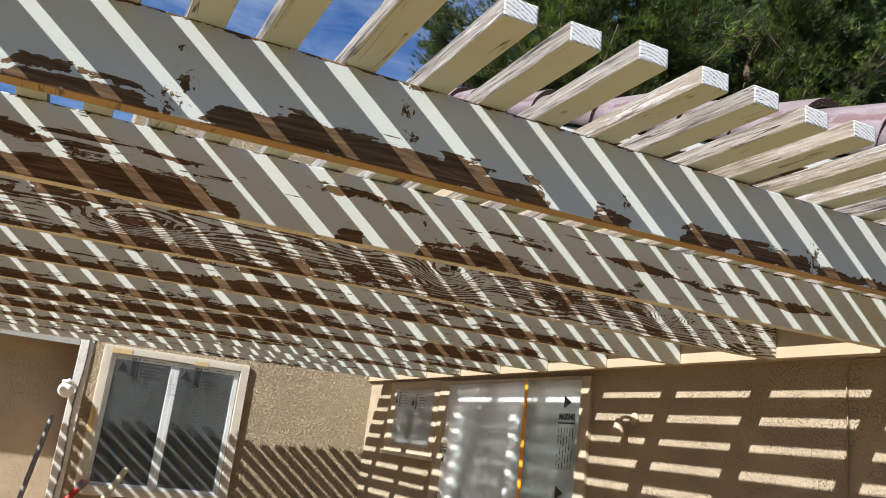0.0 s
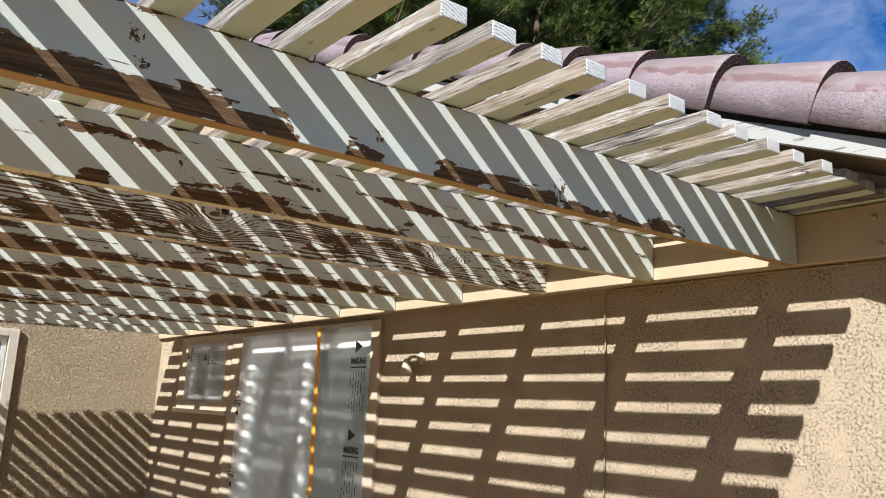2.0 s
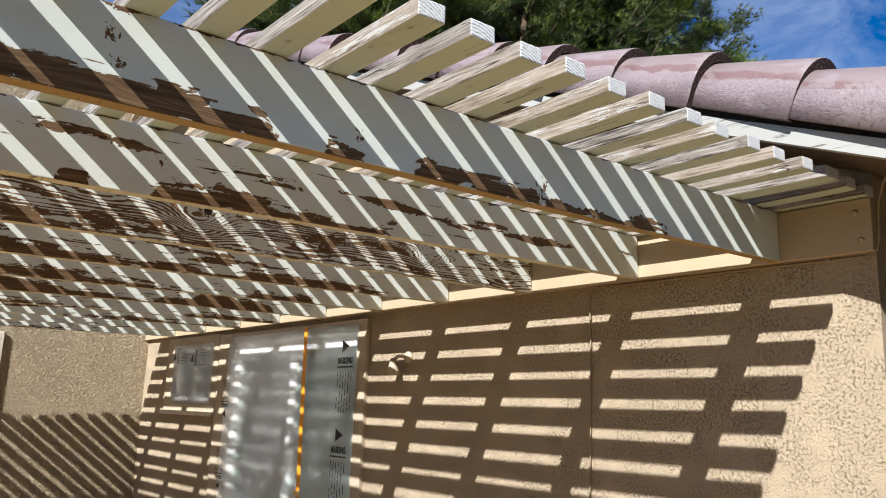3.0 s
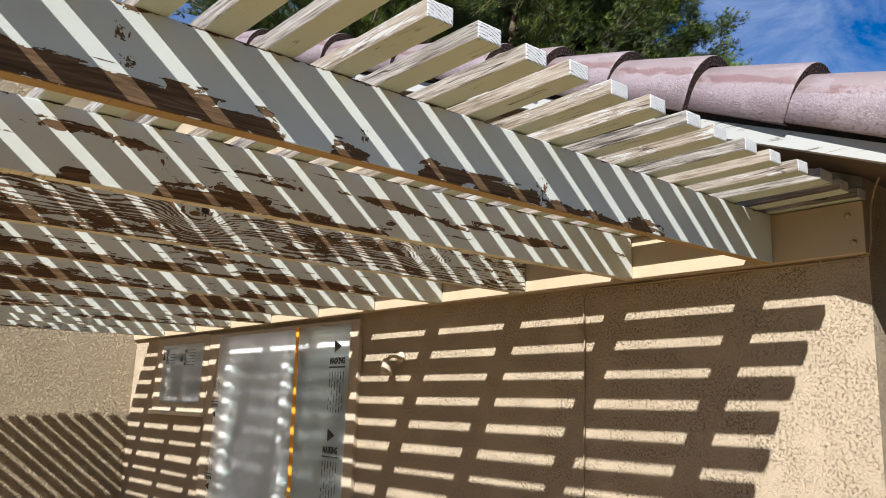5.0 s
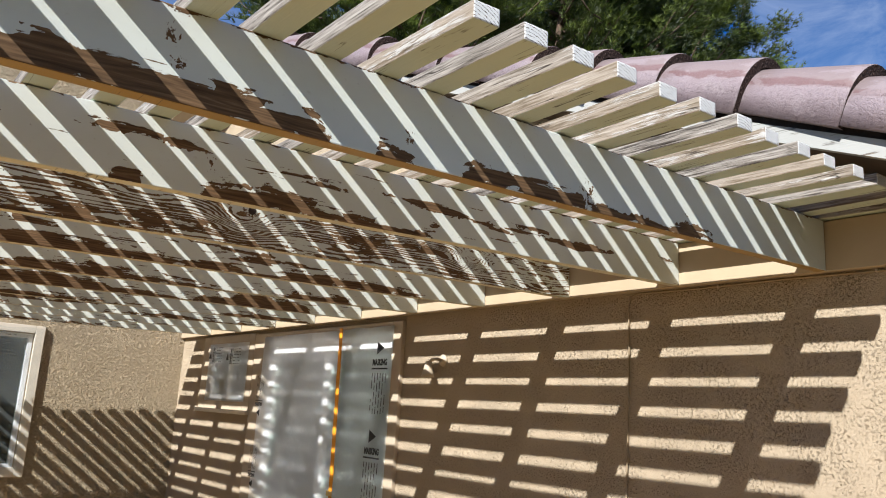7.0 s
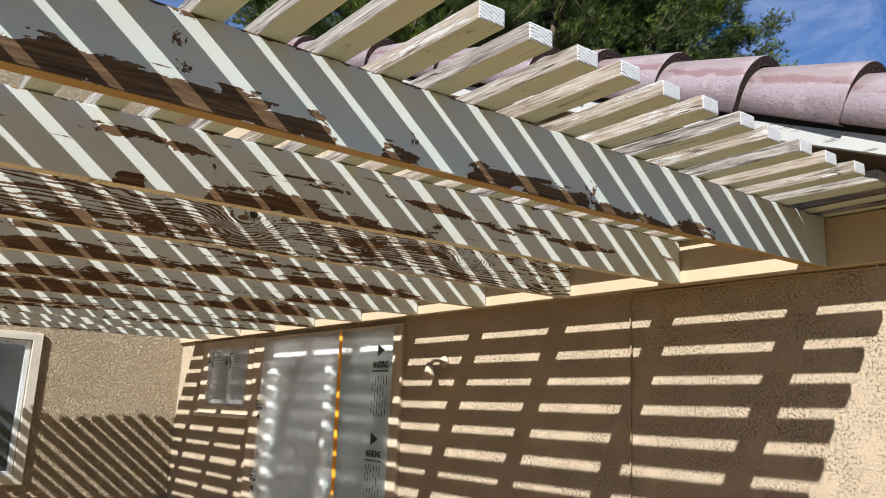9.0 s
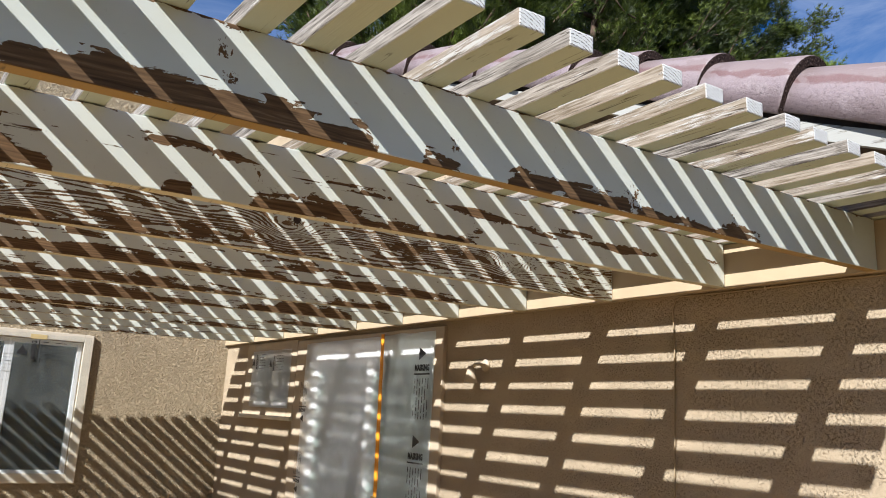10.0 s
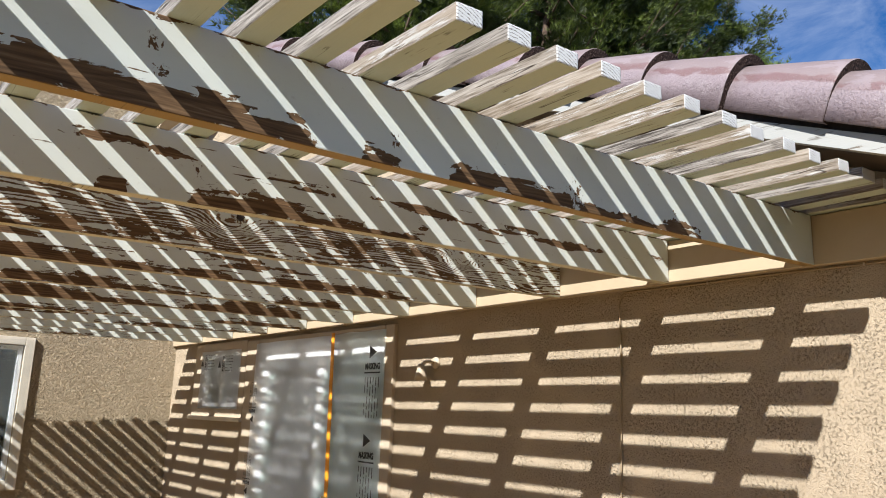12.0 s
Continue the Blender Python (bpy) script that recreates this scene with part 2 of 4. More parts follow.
def tile_material():
    n = Nodes("glazed_clay")
    axes = n.put("ShaderNodeSeparateXYZ", {0: n.co})
    info = n.put("ShaderNodeObjectInfo").outputs["Random"]
    shift = n.put("ShaderNodeCombineXYZ", {0: n.math("MULTIPLY", info, 13.0), 1: n.math("MULTIPLY", info, 7.0)}).outputs[0]
    place = n.put("ShaderNodeVectorMath", {0: n.co, 1: shift}, operation="ADD").outputs[0]
    cloudy = n.noise(13, 7, 0.68, n.put("ShaderNodeMapping", {"Vector": place, "Scale": (1, 0.35, 1.3)}).outputs[0])
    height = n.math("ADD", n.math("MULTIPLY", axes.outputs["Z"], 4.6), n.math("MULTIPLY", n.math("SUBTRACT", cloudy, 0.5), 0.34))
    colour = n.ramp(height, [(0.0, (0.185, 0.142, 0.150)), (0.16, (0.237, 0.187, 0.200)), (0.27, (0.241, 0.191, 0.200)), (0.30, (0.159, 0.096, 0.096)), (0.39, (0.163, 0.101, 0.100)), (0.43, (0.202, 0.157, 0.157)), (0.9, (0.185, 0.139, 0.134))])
    # pale glaze left in islands with torn rims
    patch = n.ramp(n.noise(10, 8, 0.66, n.put("ShaderNodeMapping", {"Vector": place, "Scale": (1, 0.55, 1)}).outputs[0], 0.3), [(0.52, 0.0), (0.54, 1.0)])
    colour = n.mix(n.math("MULTIPLY", patch, 0.6), colour, (0.255, 0.208, 0.216))
    pits = n.noise(120, 5, 0.72, place)
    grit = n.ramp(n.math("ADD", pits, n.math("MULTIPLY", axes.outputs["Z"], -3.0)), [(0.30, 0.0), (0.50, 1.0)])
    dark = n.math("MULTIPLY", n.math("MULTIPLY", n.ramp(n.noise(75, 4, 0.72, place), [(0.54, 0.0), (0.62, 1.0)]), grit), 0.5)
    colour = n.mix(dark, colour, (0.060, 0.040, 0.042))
    normal = n.bump(n.math("MULTIPLY", pits, n.math("MULTIPLY_ADD", grit, 0.7, 0.2)), 0.6, 0.006)
    normal = n.bump(n.math("ADD", cloudy, n.math("MULTIPLY", patch, 0.25)), 0.3, 0.004, normal)
    return n.done(colour, n.ramp(cloudy, [(0.4, 0.38), (0.7, 0.62)]), normal, specular=0.45)


def film_material(name, haze, blur=0.3, tint=(0.66, 0.665, 0.66)):
    """Thin plastic masking film: it blurs what lies behind, goes milky where it is doubled and shines on its folds."""
    n = Nodes(name)
    folds = n.noise(7, 5, 0.6, n.mapped((0.6, 1, 0.35)), 1.5)
    fine = n.noise(30, 4, 0.6, n.mapped((1, 1, 0.28), (0, 0, 0), (0.6, 0, 0)), 0.6)
    folded = n.bump(n.math("ADD", folds, n.math("MULTIPLY", fine, 0.5)), 0.5, 0.010)
    n.done(tint, 0.4, folded, specular=0.5)
    # light spreads sideways inside the milky film
    n.bsdf.subsurface_method = "BURLEY"
    n.bsdf.inputs["Subsurface Weight"].default_value = 1.0 if blur else 0.0
    n.bsdf.inputs["Subsurface Radius"].default_value = (1.0, 1.0, 1.0)
    n.bsdf.inputs["Subsurface Scale"].default_value = 0.6
    through_light = n.put("ShaderNodeBsdfTranslucent", {"Color": (*tint, 1), "Normal": folded}).outputs[0]
    body = n.put("ShaderNodeMixShader", {0: 0.12, 1: n.bsdf.outputs[0], 2: through_light}).outputs[0]
    sheen = n.put("ShaderNodeBsdfGlossy", {"Color": (*tint, 1), "Roughness": 0.22, "Normal": folded}).outputs[0]
    milky = n.put("ShaderNodeMixShader", {0: 0.14, 1: body, 2: sheen}).outputs[0]
    clear = n.put("ShaderNodeBsdfTransparent", {"Color": (0.95, 0.96, 0.97, 1)}).outputs[0]
    if blur:
        soft = n.put("ShaderNodeBsdfRefraction", {"Color": (0.95, 0.96, 0.97, 1), "Roughness": blur, "IOR": 1.1, "Normal": folded}).outputs[0]
        clear = n.put("ShaderNodeMixShader", {0: 0.8, 1: clear, 2: soft}).outputs[0]
    amount = n.ramp(folds, [(0.3, haze * 0.75), (0.7, min(1.0, haze * 1.3))])
    n.link(n.put("ShaderNodeMixShader", {0: amount, 1: clear, 2: milky}).outputs[0], n.out.inputs["Surface"])
    return n.mat


def glass_material():
    n = Nodes("window_glass")
    gloss = n.put("ShaderNodeBsdfGlossy", {"Color": (0.9, 0.95, 0.93, 1), "Roughness": 0.03}).outputs[0]
    clear = n.put("ShaderNodeBsdfTransparent", {"Color": (0.80, 0.86, 0.83, 1)}).outputs[0]
    amount = n.put("ShaderNodeFresnel", {"IOR": 1.5}).outputs[0]
    n.link(n.put("ShaderNodeMixShader", {0: amount, 1: clear, 2: gloss}).outputs[0], n.out.inputs["Surface"])
    return n.mat


def concrete_material():
    n = Nodes("patio_concrete")
    # tinted strongly tan so that its bounce warms the shaded walls
    colour = n.ramp(n.noise(2.2, 6), [(0.3, (0.39, 0.255, 0.12)), (0.7, (0.50, 0.333, 0.16))])
    return n.done(colour, 0.9, n.bump(n.noise(120, 4), 0.3, 0.003), specular=0.2)


def needle_material(name, dark, light):
    n = Nodes(name)
    rnd = n.put("ShaderNodeNewGeometry").outputs["Random Per Island"]
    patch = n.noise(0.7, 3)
    # noise colours the shade between boughs near-black; bright clumps are young growth
    lit_bough = n.ramp(n.noise(1.5, 4, 0.6), [(0.47, 0.0), (0.60, 1.0)], True)
    colour = n.ramp(n.math("ADD", n.math("MULTIPLY", rnd, 0.35), n.math("ADD", n.math("MULTIPLY", patch, 0.25), n.math("MULTIPLY", lit_bough, 0.45))), [(0.2, dark), (0.5, tuple(0.5 * a + 0.16 * b for a, b in zip(dark, light))), (0.95, light)])
    n.done(colour, 0.55, specular=0.35)
    soft = n.put("ShaderNodeBsdfTranslucent", {"Color": (light[0] * 1.3, light[1] * 1.4, light[2], 1)}).outputs[0]
    n.link(n.put("ShaderNodeMixShader", {0: 0.2, 1: n.bsdf.outputs[0], 2: soft}).outputs[0], n.out.inputs["Surface"])
    return n.mat


STUCCO = stucco_material("tan_stucco", (0.435, 0.352, 0.252), 84, (0.36, 0.58), 0.0085, 0.55, (0.28, 0.50))
STUCCO_FAR = stucco_material("coarse_tan_stucco", (0.53, 0.43, 0.297), 44, (0.20, 0.50), 0.022, 0.3, (0.35, 0.55))
STUCCO_END = stucco_material("pitted_tan_stucco", (0.44, 0.362, 0.274), 56, (0.10, 0.25), 0.026, 0.25, (0.42, 0.56))
SLAT_PAINT = paint_material("cream_slat_paint", (0.47, 0.53, 0.445), 0.30)


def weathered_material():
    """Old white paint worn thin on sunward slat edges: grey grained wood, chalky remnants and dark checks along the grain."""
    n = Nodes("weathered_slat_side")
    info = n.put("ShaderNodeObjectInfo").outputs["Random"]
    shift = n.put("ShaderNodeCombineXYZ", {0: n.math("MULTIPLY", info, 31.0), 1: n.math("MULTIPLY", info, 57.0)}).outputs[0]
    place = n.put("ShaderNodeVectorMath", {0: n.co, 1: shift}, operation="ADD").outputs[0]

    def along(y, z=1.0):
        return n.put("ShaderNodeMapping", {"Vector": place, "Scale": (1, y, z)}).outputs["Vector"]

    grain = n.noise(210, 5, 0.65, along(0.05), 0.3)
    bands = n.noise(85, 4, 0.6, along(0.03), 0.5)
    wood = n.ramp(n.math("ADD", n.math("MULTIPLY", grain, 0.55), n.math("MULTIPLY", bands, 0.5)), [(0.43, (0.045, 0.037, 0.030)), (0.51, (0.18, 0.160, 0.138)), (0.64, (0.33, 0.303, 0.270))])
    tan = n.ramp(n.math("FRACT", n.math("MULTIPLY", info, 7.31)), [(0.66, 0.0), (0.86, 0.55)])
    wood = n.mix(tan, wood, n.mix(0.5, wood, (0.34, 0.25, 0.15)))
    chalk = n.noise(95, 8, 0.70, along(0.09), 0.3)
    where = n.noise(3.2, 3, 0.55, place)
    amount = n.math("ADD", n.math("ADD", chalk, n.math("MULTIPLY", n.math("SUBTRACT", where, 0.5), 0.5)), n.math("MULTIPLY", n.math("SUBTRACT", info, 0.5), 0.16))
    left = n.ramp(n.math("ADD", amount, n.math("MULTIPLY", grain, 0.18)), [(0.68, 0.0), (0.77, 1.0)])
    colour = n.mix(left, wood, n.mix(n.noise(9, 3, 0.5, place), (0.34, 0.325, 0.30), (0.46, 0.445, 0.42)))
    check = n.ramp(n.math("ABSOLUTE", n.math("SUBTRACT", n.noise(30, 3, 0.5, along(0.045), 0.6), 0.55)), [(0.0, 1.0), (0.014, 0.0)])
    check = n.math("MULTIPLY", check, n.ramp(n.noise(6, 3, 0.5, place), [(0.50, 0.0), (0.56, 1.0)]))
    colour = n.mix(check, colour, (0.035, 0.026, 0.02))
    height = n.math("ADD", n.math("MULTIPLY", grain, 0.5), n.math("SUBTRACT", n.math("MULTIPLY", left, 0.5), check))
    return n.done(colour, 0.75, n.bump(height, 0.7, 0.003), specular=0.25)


SLAT_SIDE = weathered_material()


def end_grain_material():
    """Thick white paint on sawn ends, cracked along the growth rings."""
    n = Nodes("cracked_white_end_paint")
    info = n.put("ShaderNodeObjectInfo").outputs["Random"]
    shift = n.put("ShaderNodeCombineXYZ", {0: n.math("MULTIPLY", info, 3.0), 2: n.math("MULTIPLY", info, 5.0)}).outputs[0]
    place = n.put("ShaderNodeVectorMath", {0: n.co, 1: shift}, operation="ADD").outputs[0]
    far = n.put("ShaderNodeMapping", {"Vector": n.co, "Location": (0.012, 0, 0.05)}).outputs["Vector"]
    wave = n.put("ShaderNodeTexWave", {"Vector": n.put("ShaderNodeVectorMath", {0: far, 1: n.put("ShaderNodeVectorMath", {0: shift, 1: (0.02, 0, 0.012)}, operation="MULTIPLY").outputs[0]}, operation="ADD").outputs[0], "Scale": 44.0, "Distortion": 2.4, "Detail": 3.0, "Detail Scale": 3.0}, wave_type="RINGS", rings_direction="Y").outputs["Fac"]
    broken = n.noise(170, 5, 0.7, place)
    crack = n.ramp(n.math("ADD", n.math("MULTIPLY", wave, 0.55), n.math("MULTIPLY", broken, 0.75)), [(0.37, 1.0), (0.46, 0.0)])
    colour = n.mix(crack, (0.70, 0.70, 0.68), (0.15, 0.12, 0.10))
    return n.done(colour, 0.6, n.bump(crack, 0.6, 0.002), specular=0.3)


END_PAINT = end_grain_material()
# golden underside for the first beam, cream for the others
GOLDEN = paint_material("golden_underside_paint", (0.33, 0.22, 0.085), 0.45)
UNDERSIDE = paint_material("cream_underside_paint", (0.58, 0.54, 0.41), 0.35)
LEDGER_PAINT = plain_material("tan_ledger_paint", (0.41, 0.328, 0.222), 0.55, 0.06, 5, bumpy=0.2)
TRIM_PAINT = plain_material("tan_trim_paint", (0.43, 0.355, 0.265), 0.6, 0.06, 6, bumpy=0.15)
CREAM_TRIM = plain_material("cream_trim_paint", (0.62, 0.56, 0.46), 0.6, 0.08, 9, bumpy=0.15)
WHITE_PAINT = paint_material("white_board_paint", (0.34, 0.34, 0.32), 0.5)
WHITE_VINYL = plain_material("white_vinyl", (0.82, 0.83, 0.84), 0.35, 0.03)
TILE = tile_material()
CORNER_PAINT = paint_material("chalky_white_corner_paint", (0.72, 0.70, 0.65), 0.22)
MORTAR = plain_material("dark_mortar", (0.042, 0.03, 0.026), 0.95, 0.3, 40, bumpy=0.6)
def rim_material():
    n = Nodes("pebbly_tile_rim")
    grit = n.noise(130, 5, 0.7)
    colour = n.ramp(grit, [(0.40, (0.018, 0.012, 0.010)), (0.55, (0.085, 0.052, 0.043)), (0.68, (0.30, 0.22, 0.19))])
    return n.done(colour, 0.95, n.bump(grit, 1.0, 0.012), specular=0.15)


TILE_RIM = rim_material()
FILM = film_material("milky_masking_film", 0.42, 0.5, (0.70, 0.705, 0.71))
FILM_WHITE = film_material("white_masking_film", 0.28, 0.3)
FILM_THIN = film_material("thin_masking_film", 0.085, 0.0, (0.58, 0.65, 0.65))
FILM_CLEARER = film_material("clearer_masking_film", 0.36, 0.5, (0.70, 0.77, 0.75))
GLASS = glass_material()
INK = plain_material("black_print", (0.02, 0.02, 0.022), 0.5, 0.1)
ORANGE = plain_material("orange_tape", (0.75, 0.30, 0.02), 0.55, 0.1, 30, bumpy=0.2)
YELLOW = plain_material("yellow_tape", (0.62, 0.46, 0.20), 0.6, 0.1, 30)
ROOM_SHADE = plain_material("unlit_room_black", (0.03, 0.03, 0.03), 0.9, 0.2, 2)
CONCRETE = concrete_material()
BLOCK = plain_material("brown_block_wall", (0.17, 0.125, 0.085), 0.95, 0.15, 3, bumpy=0.5)
SAND = plain_material("dry_ground", (0.075, 0.060, 0.036), 0.95, 0.2, 0.8, bumpy=0.5)
STEEL = plain_material("galvanised_steel", (0.20, 0.195, 0.185), 0.6, 0.2, 40, 0.3)
SOFFIT = plain_material("brown_soffit_boards", (0.075, 0.05, 0.03), 0.8, 0.2, 8, bumpy=0.3)
BARK = plain_material("pine_bark", (0.09, 0.06, 0.042), 0.95, 0.4, 14, bumpy=0.8)
CURTAIN = plain_material("white_curtain", (0.74, 0.74, 0.73), 0.85, 0.04, 5)
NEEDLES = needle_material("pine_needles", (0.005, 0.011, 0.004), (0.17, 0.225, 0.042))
NEEDLES_LIGHT = needle_material("young_pine_needles", (0.07, 0.115, 0.02), (0.27, 0.34, 0.065))


# ---- mesh helpers ----
def part(name, bm, material, parent=None, label=""):
    """Links a bmesh as one mesh object, under its thing if one is given."""
    mesh = bpy.data.meshes.new(name)
    bm.to_mesh(mesh)
    bm.free()
    for m in material if isinstance(material, (list, tuple)) else [material]:
        mesh.materials.append(m)
    ob = new(name, mesh)
    if parent:
        ob.parent = parent
    if label:
        tagged(ob, label)
    return ob


def empty(name, at=(0, 0, 0)):
    ob = new(name)
    ob.location = at
    ob.empty_display_size = 0.1
    return ob


def add_box(bm, lo, hi, bevel=0.0, turn=None):
    made = bmesh.ops.create_cube(bm, size=1.0)["verts"]
    lo, hi = Vector(lo), Vector(hi)
    for v in made:
        v.co = Vector([(a + b) / 2 + c * (b - a) for a, b, c in zip(lo, hi, v.co)])
    if bevel:
        edges = list({e for v in made for e in v.link_edges})
        made = bmesh.ops.bevel(bm, geom=edges, offset=bevel, segments=2, affect="EDGES", profile=0.5)["verts"]
    if turn:
        bmesh.ops.transform(bm, matrix=turn, verts=made)
    return made


def box(lo, hi, bevel=0.0):
    bm = bmesh.new()
    add_box(bm, lo, hi, bevel)
    return bm


def add_tube(bm, points, radius, sides=8, taper=None):
    """A round bar along a line of points; taper gives a radius for each point."""
    rings = []
    points = [Vector(p) for p in points]
    for i, p in enumerate(points):
        way = (points[min(i + 1, len(points) - 1)] - points[max(i - 1, 0)]).normalized()
        side = way.orthogonal().normalized() if not rings else (side - way * side.dot(way)).normalized()
        up = way.cross(side)
        r = taper[i] if taper else radius
        rings.append([bm.verts.new(p + r * (math.cos(a) * side + math.sin(a) * up)) for a in (2 * math.pi * k / sides for k in range(sides))])
    for a, b in zip(rings, rings[1:]):
        for k in range(sides):
            bm.faces.new((a[k], a[(k + 1) % sides], b[(k + 1) % sides], b[k])).smooth = True
    bm.faces.new(rings[0][::-1])
    bm.faces.new(rings[-1])


def add_lathe(bm, profile, m=Matrix(), sides=24):
    """A turned body: profile rows are (radius, height) along the local z axis."""
    rings = [[bm.verts.new(m @ Vector((r * math.cos(a), r * math.sin(a), z))) for a in (2 * math.pi * k / sides for k in range(sides))] for r, z in profile]
    for a, b in zip(rings, rings[1:]):
        for k in range(sides):
            bm.faces.new((a[k], a[(k + 1) % sides], b[(k + 1) % sides], b[k])).smooth = True
    bm.faces.new(rings[0][::-1])
    bm.faces.new(rings[-1])


def add_frame(bm, axis, at, depth, outer, inner, bevel=0.004):
    """Four boards round an opening. axis 'x': in a wall across x, outer and inner are (low, high) of y and z; 'y' likewise with x and z."""
    (a0, b0, a1, b1), (c0, d0, c1, d1) = outer, inner
    for lo_a, lo_b, hi_a, hi_b in ((a0, b0, c0, b1), (c1, b0, a1, b1), (c0, d1, c1, b1), (c0, b0, c1, d0)):
        if hi_a - lo_a < 1e-4 or hi_b - lo_b < 1e-4:
            continue
        if axis == "x":
            add_box(bm, (at, lo_a, lo_b), (at + depth, hi_a, hi_b), bevel)
        else:
            add_box(bm, (lo_a, at, lo_b), (hi_a, at + depth, hi_b), bevel)


# ---- the setting ----
WALL_END, WING = -0.344, 6.366
SLOPE = 0.392


def rake(y):
    """Height of the underside of the barge board over the gable wall."""
    return 2.595 + SLOPE * y


bm = bmesh.new()
bmesh.ops.create_grid(bm, x_segments=40, y_segments=40, size=400)
tagged(part("ground", bm, SAND), "dry sandy ground around the house", "ground", kind="structure").location = (0, 0, -0.03)
bm = box((-5.2, -2.0, -0.12), (0.0, WING, 0.0))
# unseen strip added to bounce light onto the recessed wall
add_box(bm, (-5.2, WING, -0.12), (-2.74, 8.5, 0.0))
tagged(part("pavement", bm, CONCRETE), "unseen tan concrete patio slab that bounces warm light upwards", "patio", kind="structure")

# gable wall with the patio door and the small window cut through it
DOOR = (2.70, 0.03, 4.45, 2.105)
SMALL = (4.83, 1.64, 5.60, 2.09)
RIDGE = 5.4
bm = bmesh.new()
ys = [WALL_END, DOOR[0], DOOR[2], SMALL[0], SMALL[2], WING + 0.2]
zs = [0.0, 0.03, SMALL[1], SMALL[3], DOOR[3], 2.3]


def wall_cell(y0, z0, y1, z1, roof=False):
    t0, t1 = (rake(y0) + 0.02, rake(min(y1, RIDGE)) + 0.02) if roof else (z1, z1)
    low = [bm.verts.new((x, y, z0)) for x in (0.0, 0.22) for y in (y0, y1)]
    top = [bm.verts.new((x, y, t)) for x in (0.0, 0.22) for y, t in ((y0, t0), (y1, t1))]
    for f in ((0, 1, 5, 4), (2, 6, 7, 3), (0, 4, 6, 2), (1, 3, 7, 5), (4, 5, 7, 6), (0, 2, 3, 1)):
        bm.faces.new([(low + top)[i] for i in f])


for y0, y1 in zip(ys, ys[1:]):
    for z0, z1 in zip(zs, zs[1:]):
        mid = ((y0 + y1) / 2, (z0 + z1) / 2)
        if any(o[0] < mid[0] < o[2] and o[1] < mid[1] < o[3] for o in (DOOR, SMALL)):
            continue
        wall_cell(y0, z0, y1, z1)
    wall_cell(y0, 2.3, y1, 0, True)
bmesh.ops.remove_doubles(bm, verts=bm.verts, dist=1e-5)
bmesh.ops.recalc_face_normals(bm, faces=bm.faces)
tagged(part("wall_gable", bm, STUCCO), "tan trowelled stucco gable wall behind the pergola", "wall", kind="structure")
tagged(part("wall_end", box((0.22, WALL_END, 0), (9.0, WALL_END + 0.22, 2.42)), STUCCO_END), "tan stucco end wall in the shade of the eave", "wall", kind="structure")

# wing wall with the sliding window
PANE = (-2.495, 0.96, -1.345, 2.10)
bm = bmesh.new()
xs, hs = [-2.74, PANE[0], PANE[2], 0.0], [0.0, PANE[1], PANE[3], 4.9]
for i, (x0, x1) in enumerate(zip(xs, xs[1:])):
    for j, (z0, z1) in enumerate(zip(hs, hs[1:])):
        if (i, j) != (1, 1):
            add_box(bm, (x0, WING, z0), (x1, WING + 0.2, z1))
bmesh.ops.remove_doubles(bm, verts=bm.verts, dist=1e-5)
tagged(part("wall_wing", bm, STUCCO_FAR), "coarse tan stucco wall of the wing, sunlit above and striped with shade", "wall", kind="structure")
tagged(part("wall_wing_side", box((-2.74, WING + 0.2, 0), (-2.54, 11.0, 4.9)), STUCCO_FAR), "tan stucco side wall of the wing", "wall", kind="structure")
tagged(part("wall_recess", box((-7.5, 8.5, 0), (-2.54, 8.7, 2.9)), STUCCO), "tan stucco wall set back in the shade", "wall", kind="structure")
tagged(part("roof_wing", box((-2.74, WING, 4.9), (0.2, 11, 5.0)), TRIM_PAINT), "flat roof over the wing", "roof", kind="structure")
bm = box((-7.5, 7.94, 2.22), (-2.745, 7.98, 2.31), 0.004)
add_box(bm, (-7.5, 7.98, 2.28), (-2.745, 8.5, 2.31))
tagged(part("eave", bm, WHITE_PAINT), "white painted eave board over the recessed wall", "eave", kind="structure")

# unseen walls added behind the place where the camera stands, to lower the ambient light
tagged(part("wall_garden_south", box((-9.0, -6.0, -0.1), (9.0, -5.8, 2.4)), BLOCK), "plain brown wall out of view, added to cut the sky fill", "wall", kind="structure")
tagged(part("wall_garden_west", box((-9.0, -5.8, -0.1), (-8.8, 9.0, 2.4)), BLOCK), "plain brown wall out of view, added to cut the sky fill", "wall", kind="structure")

# panels behind the openings; the unlit rooms' darkness is in their near-black colour
tagged(part("room_door", box((1.6, 2.3, 0), (1.64, 6.2, 2.6)), ROOM_SHADE), "near-black panel in place of the unlit interior behind the glass", "room", kind="structure")
tagged(part("room_window", box((-2.7, 7.6, 0), (0, 7.64, 2.6)), ROOM_SHADE), "near-black panel in place of the unlit interior behind the glass", "room", kind="structure")

# ---- roof ----
roof = empty("roof")
tagged(roof, "tiled gable roof with a barge board and half-round rake tiles", "roof", kind="structure")
LOW, HIGH = -1.75, RIDGE


def slope_box(x0, x1, y0, y1, below, above, bevel=0.0):
    bm = box((x0, y0, 0), (x1, y1, 1), bevel)
    for v in bm.verts:
        v.co.z = rake(v.co.y) + below + v.co.z * (above - below)
    return bm


part("barge_board", slope_box(-0.450, -0.415, LOW, HIGH, 0.0, 0.058, 0.004), WHITE_PAINT, roof, "weathered white barge board")
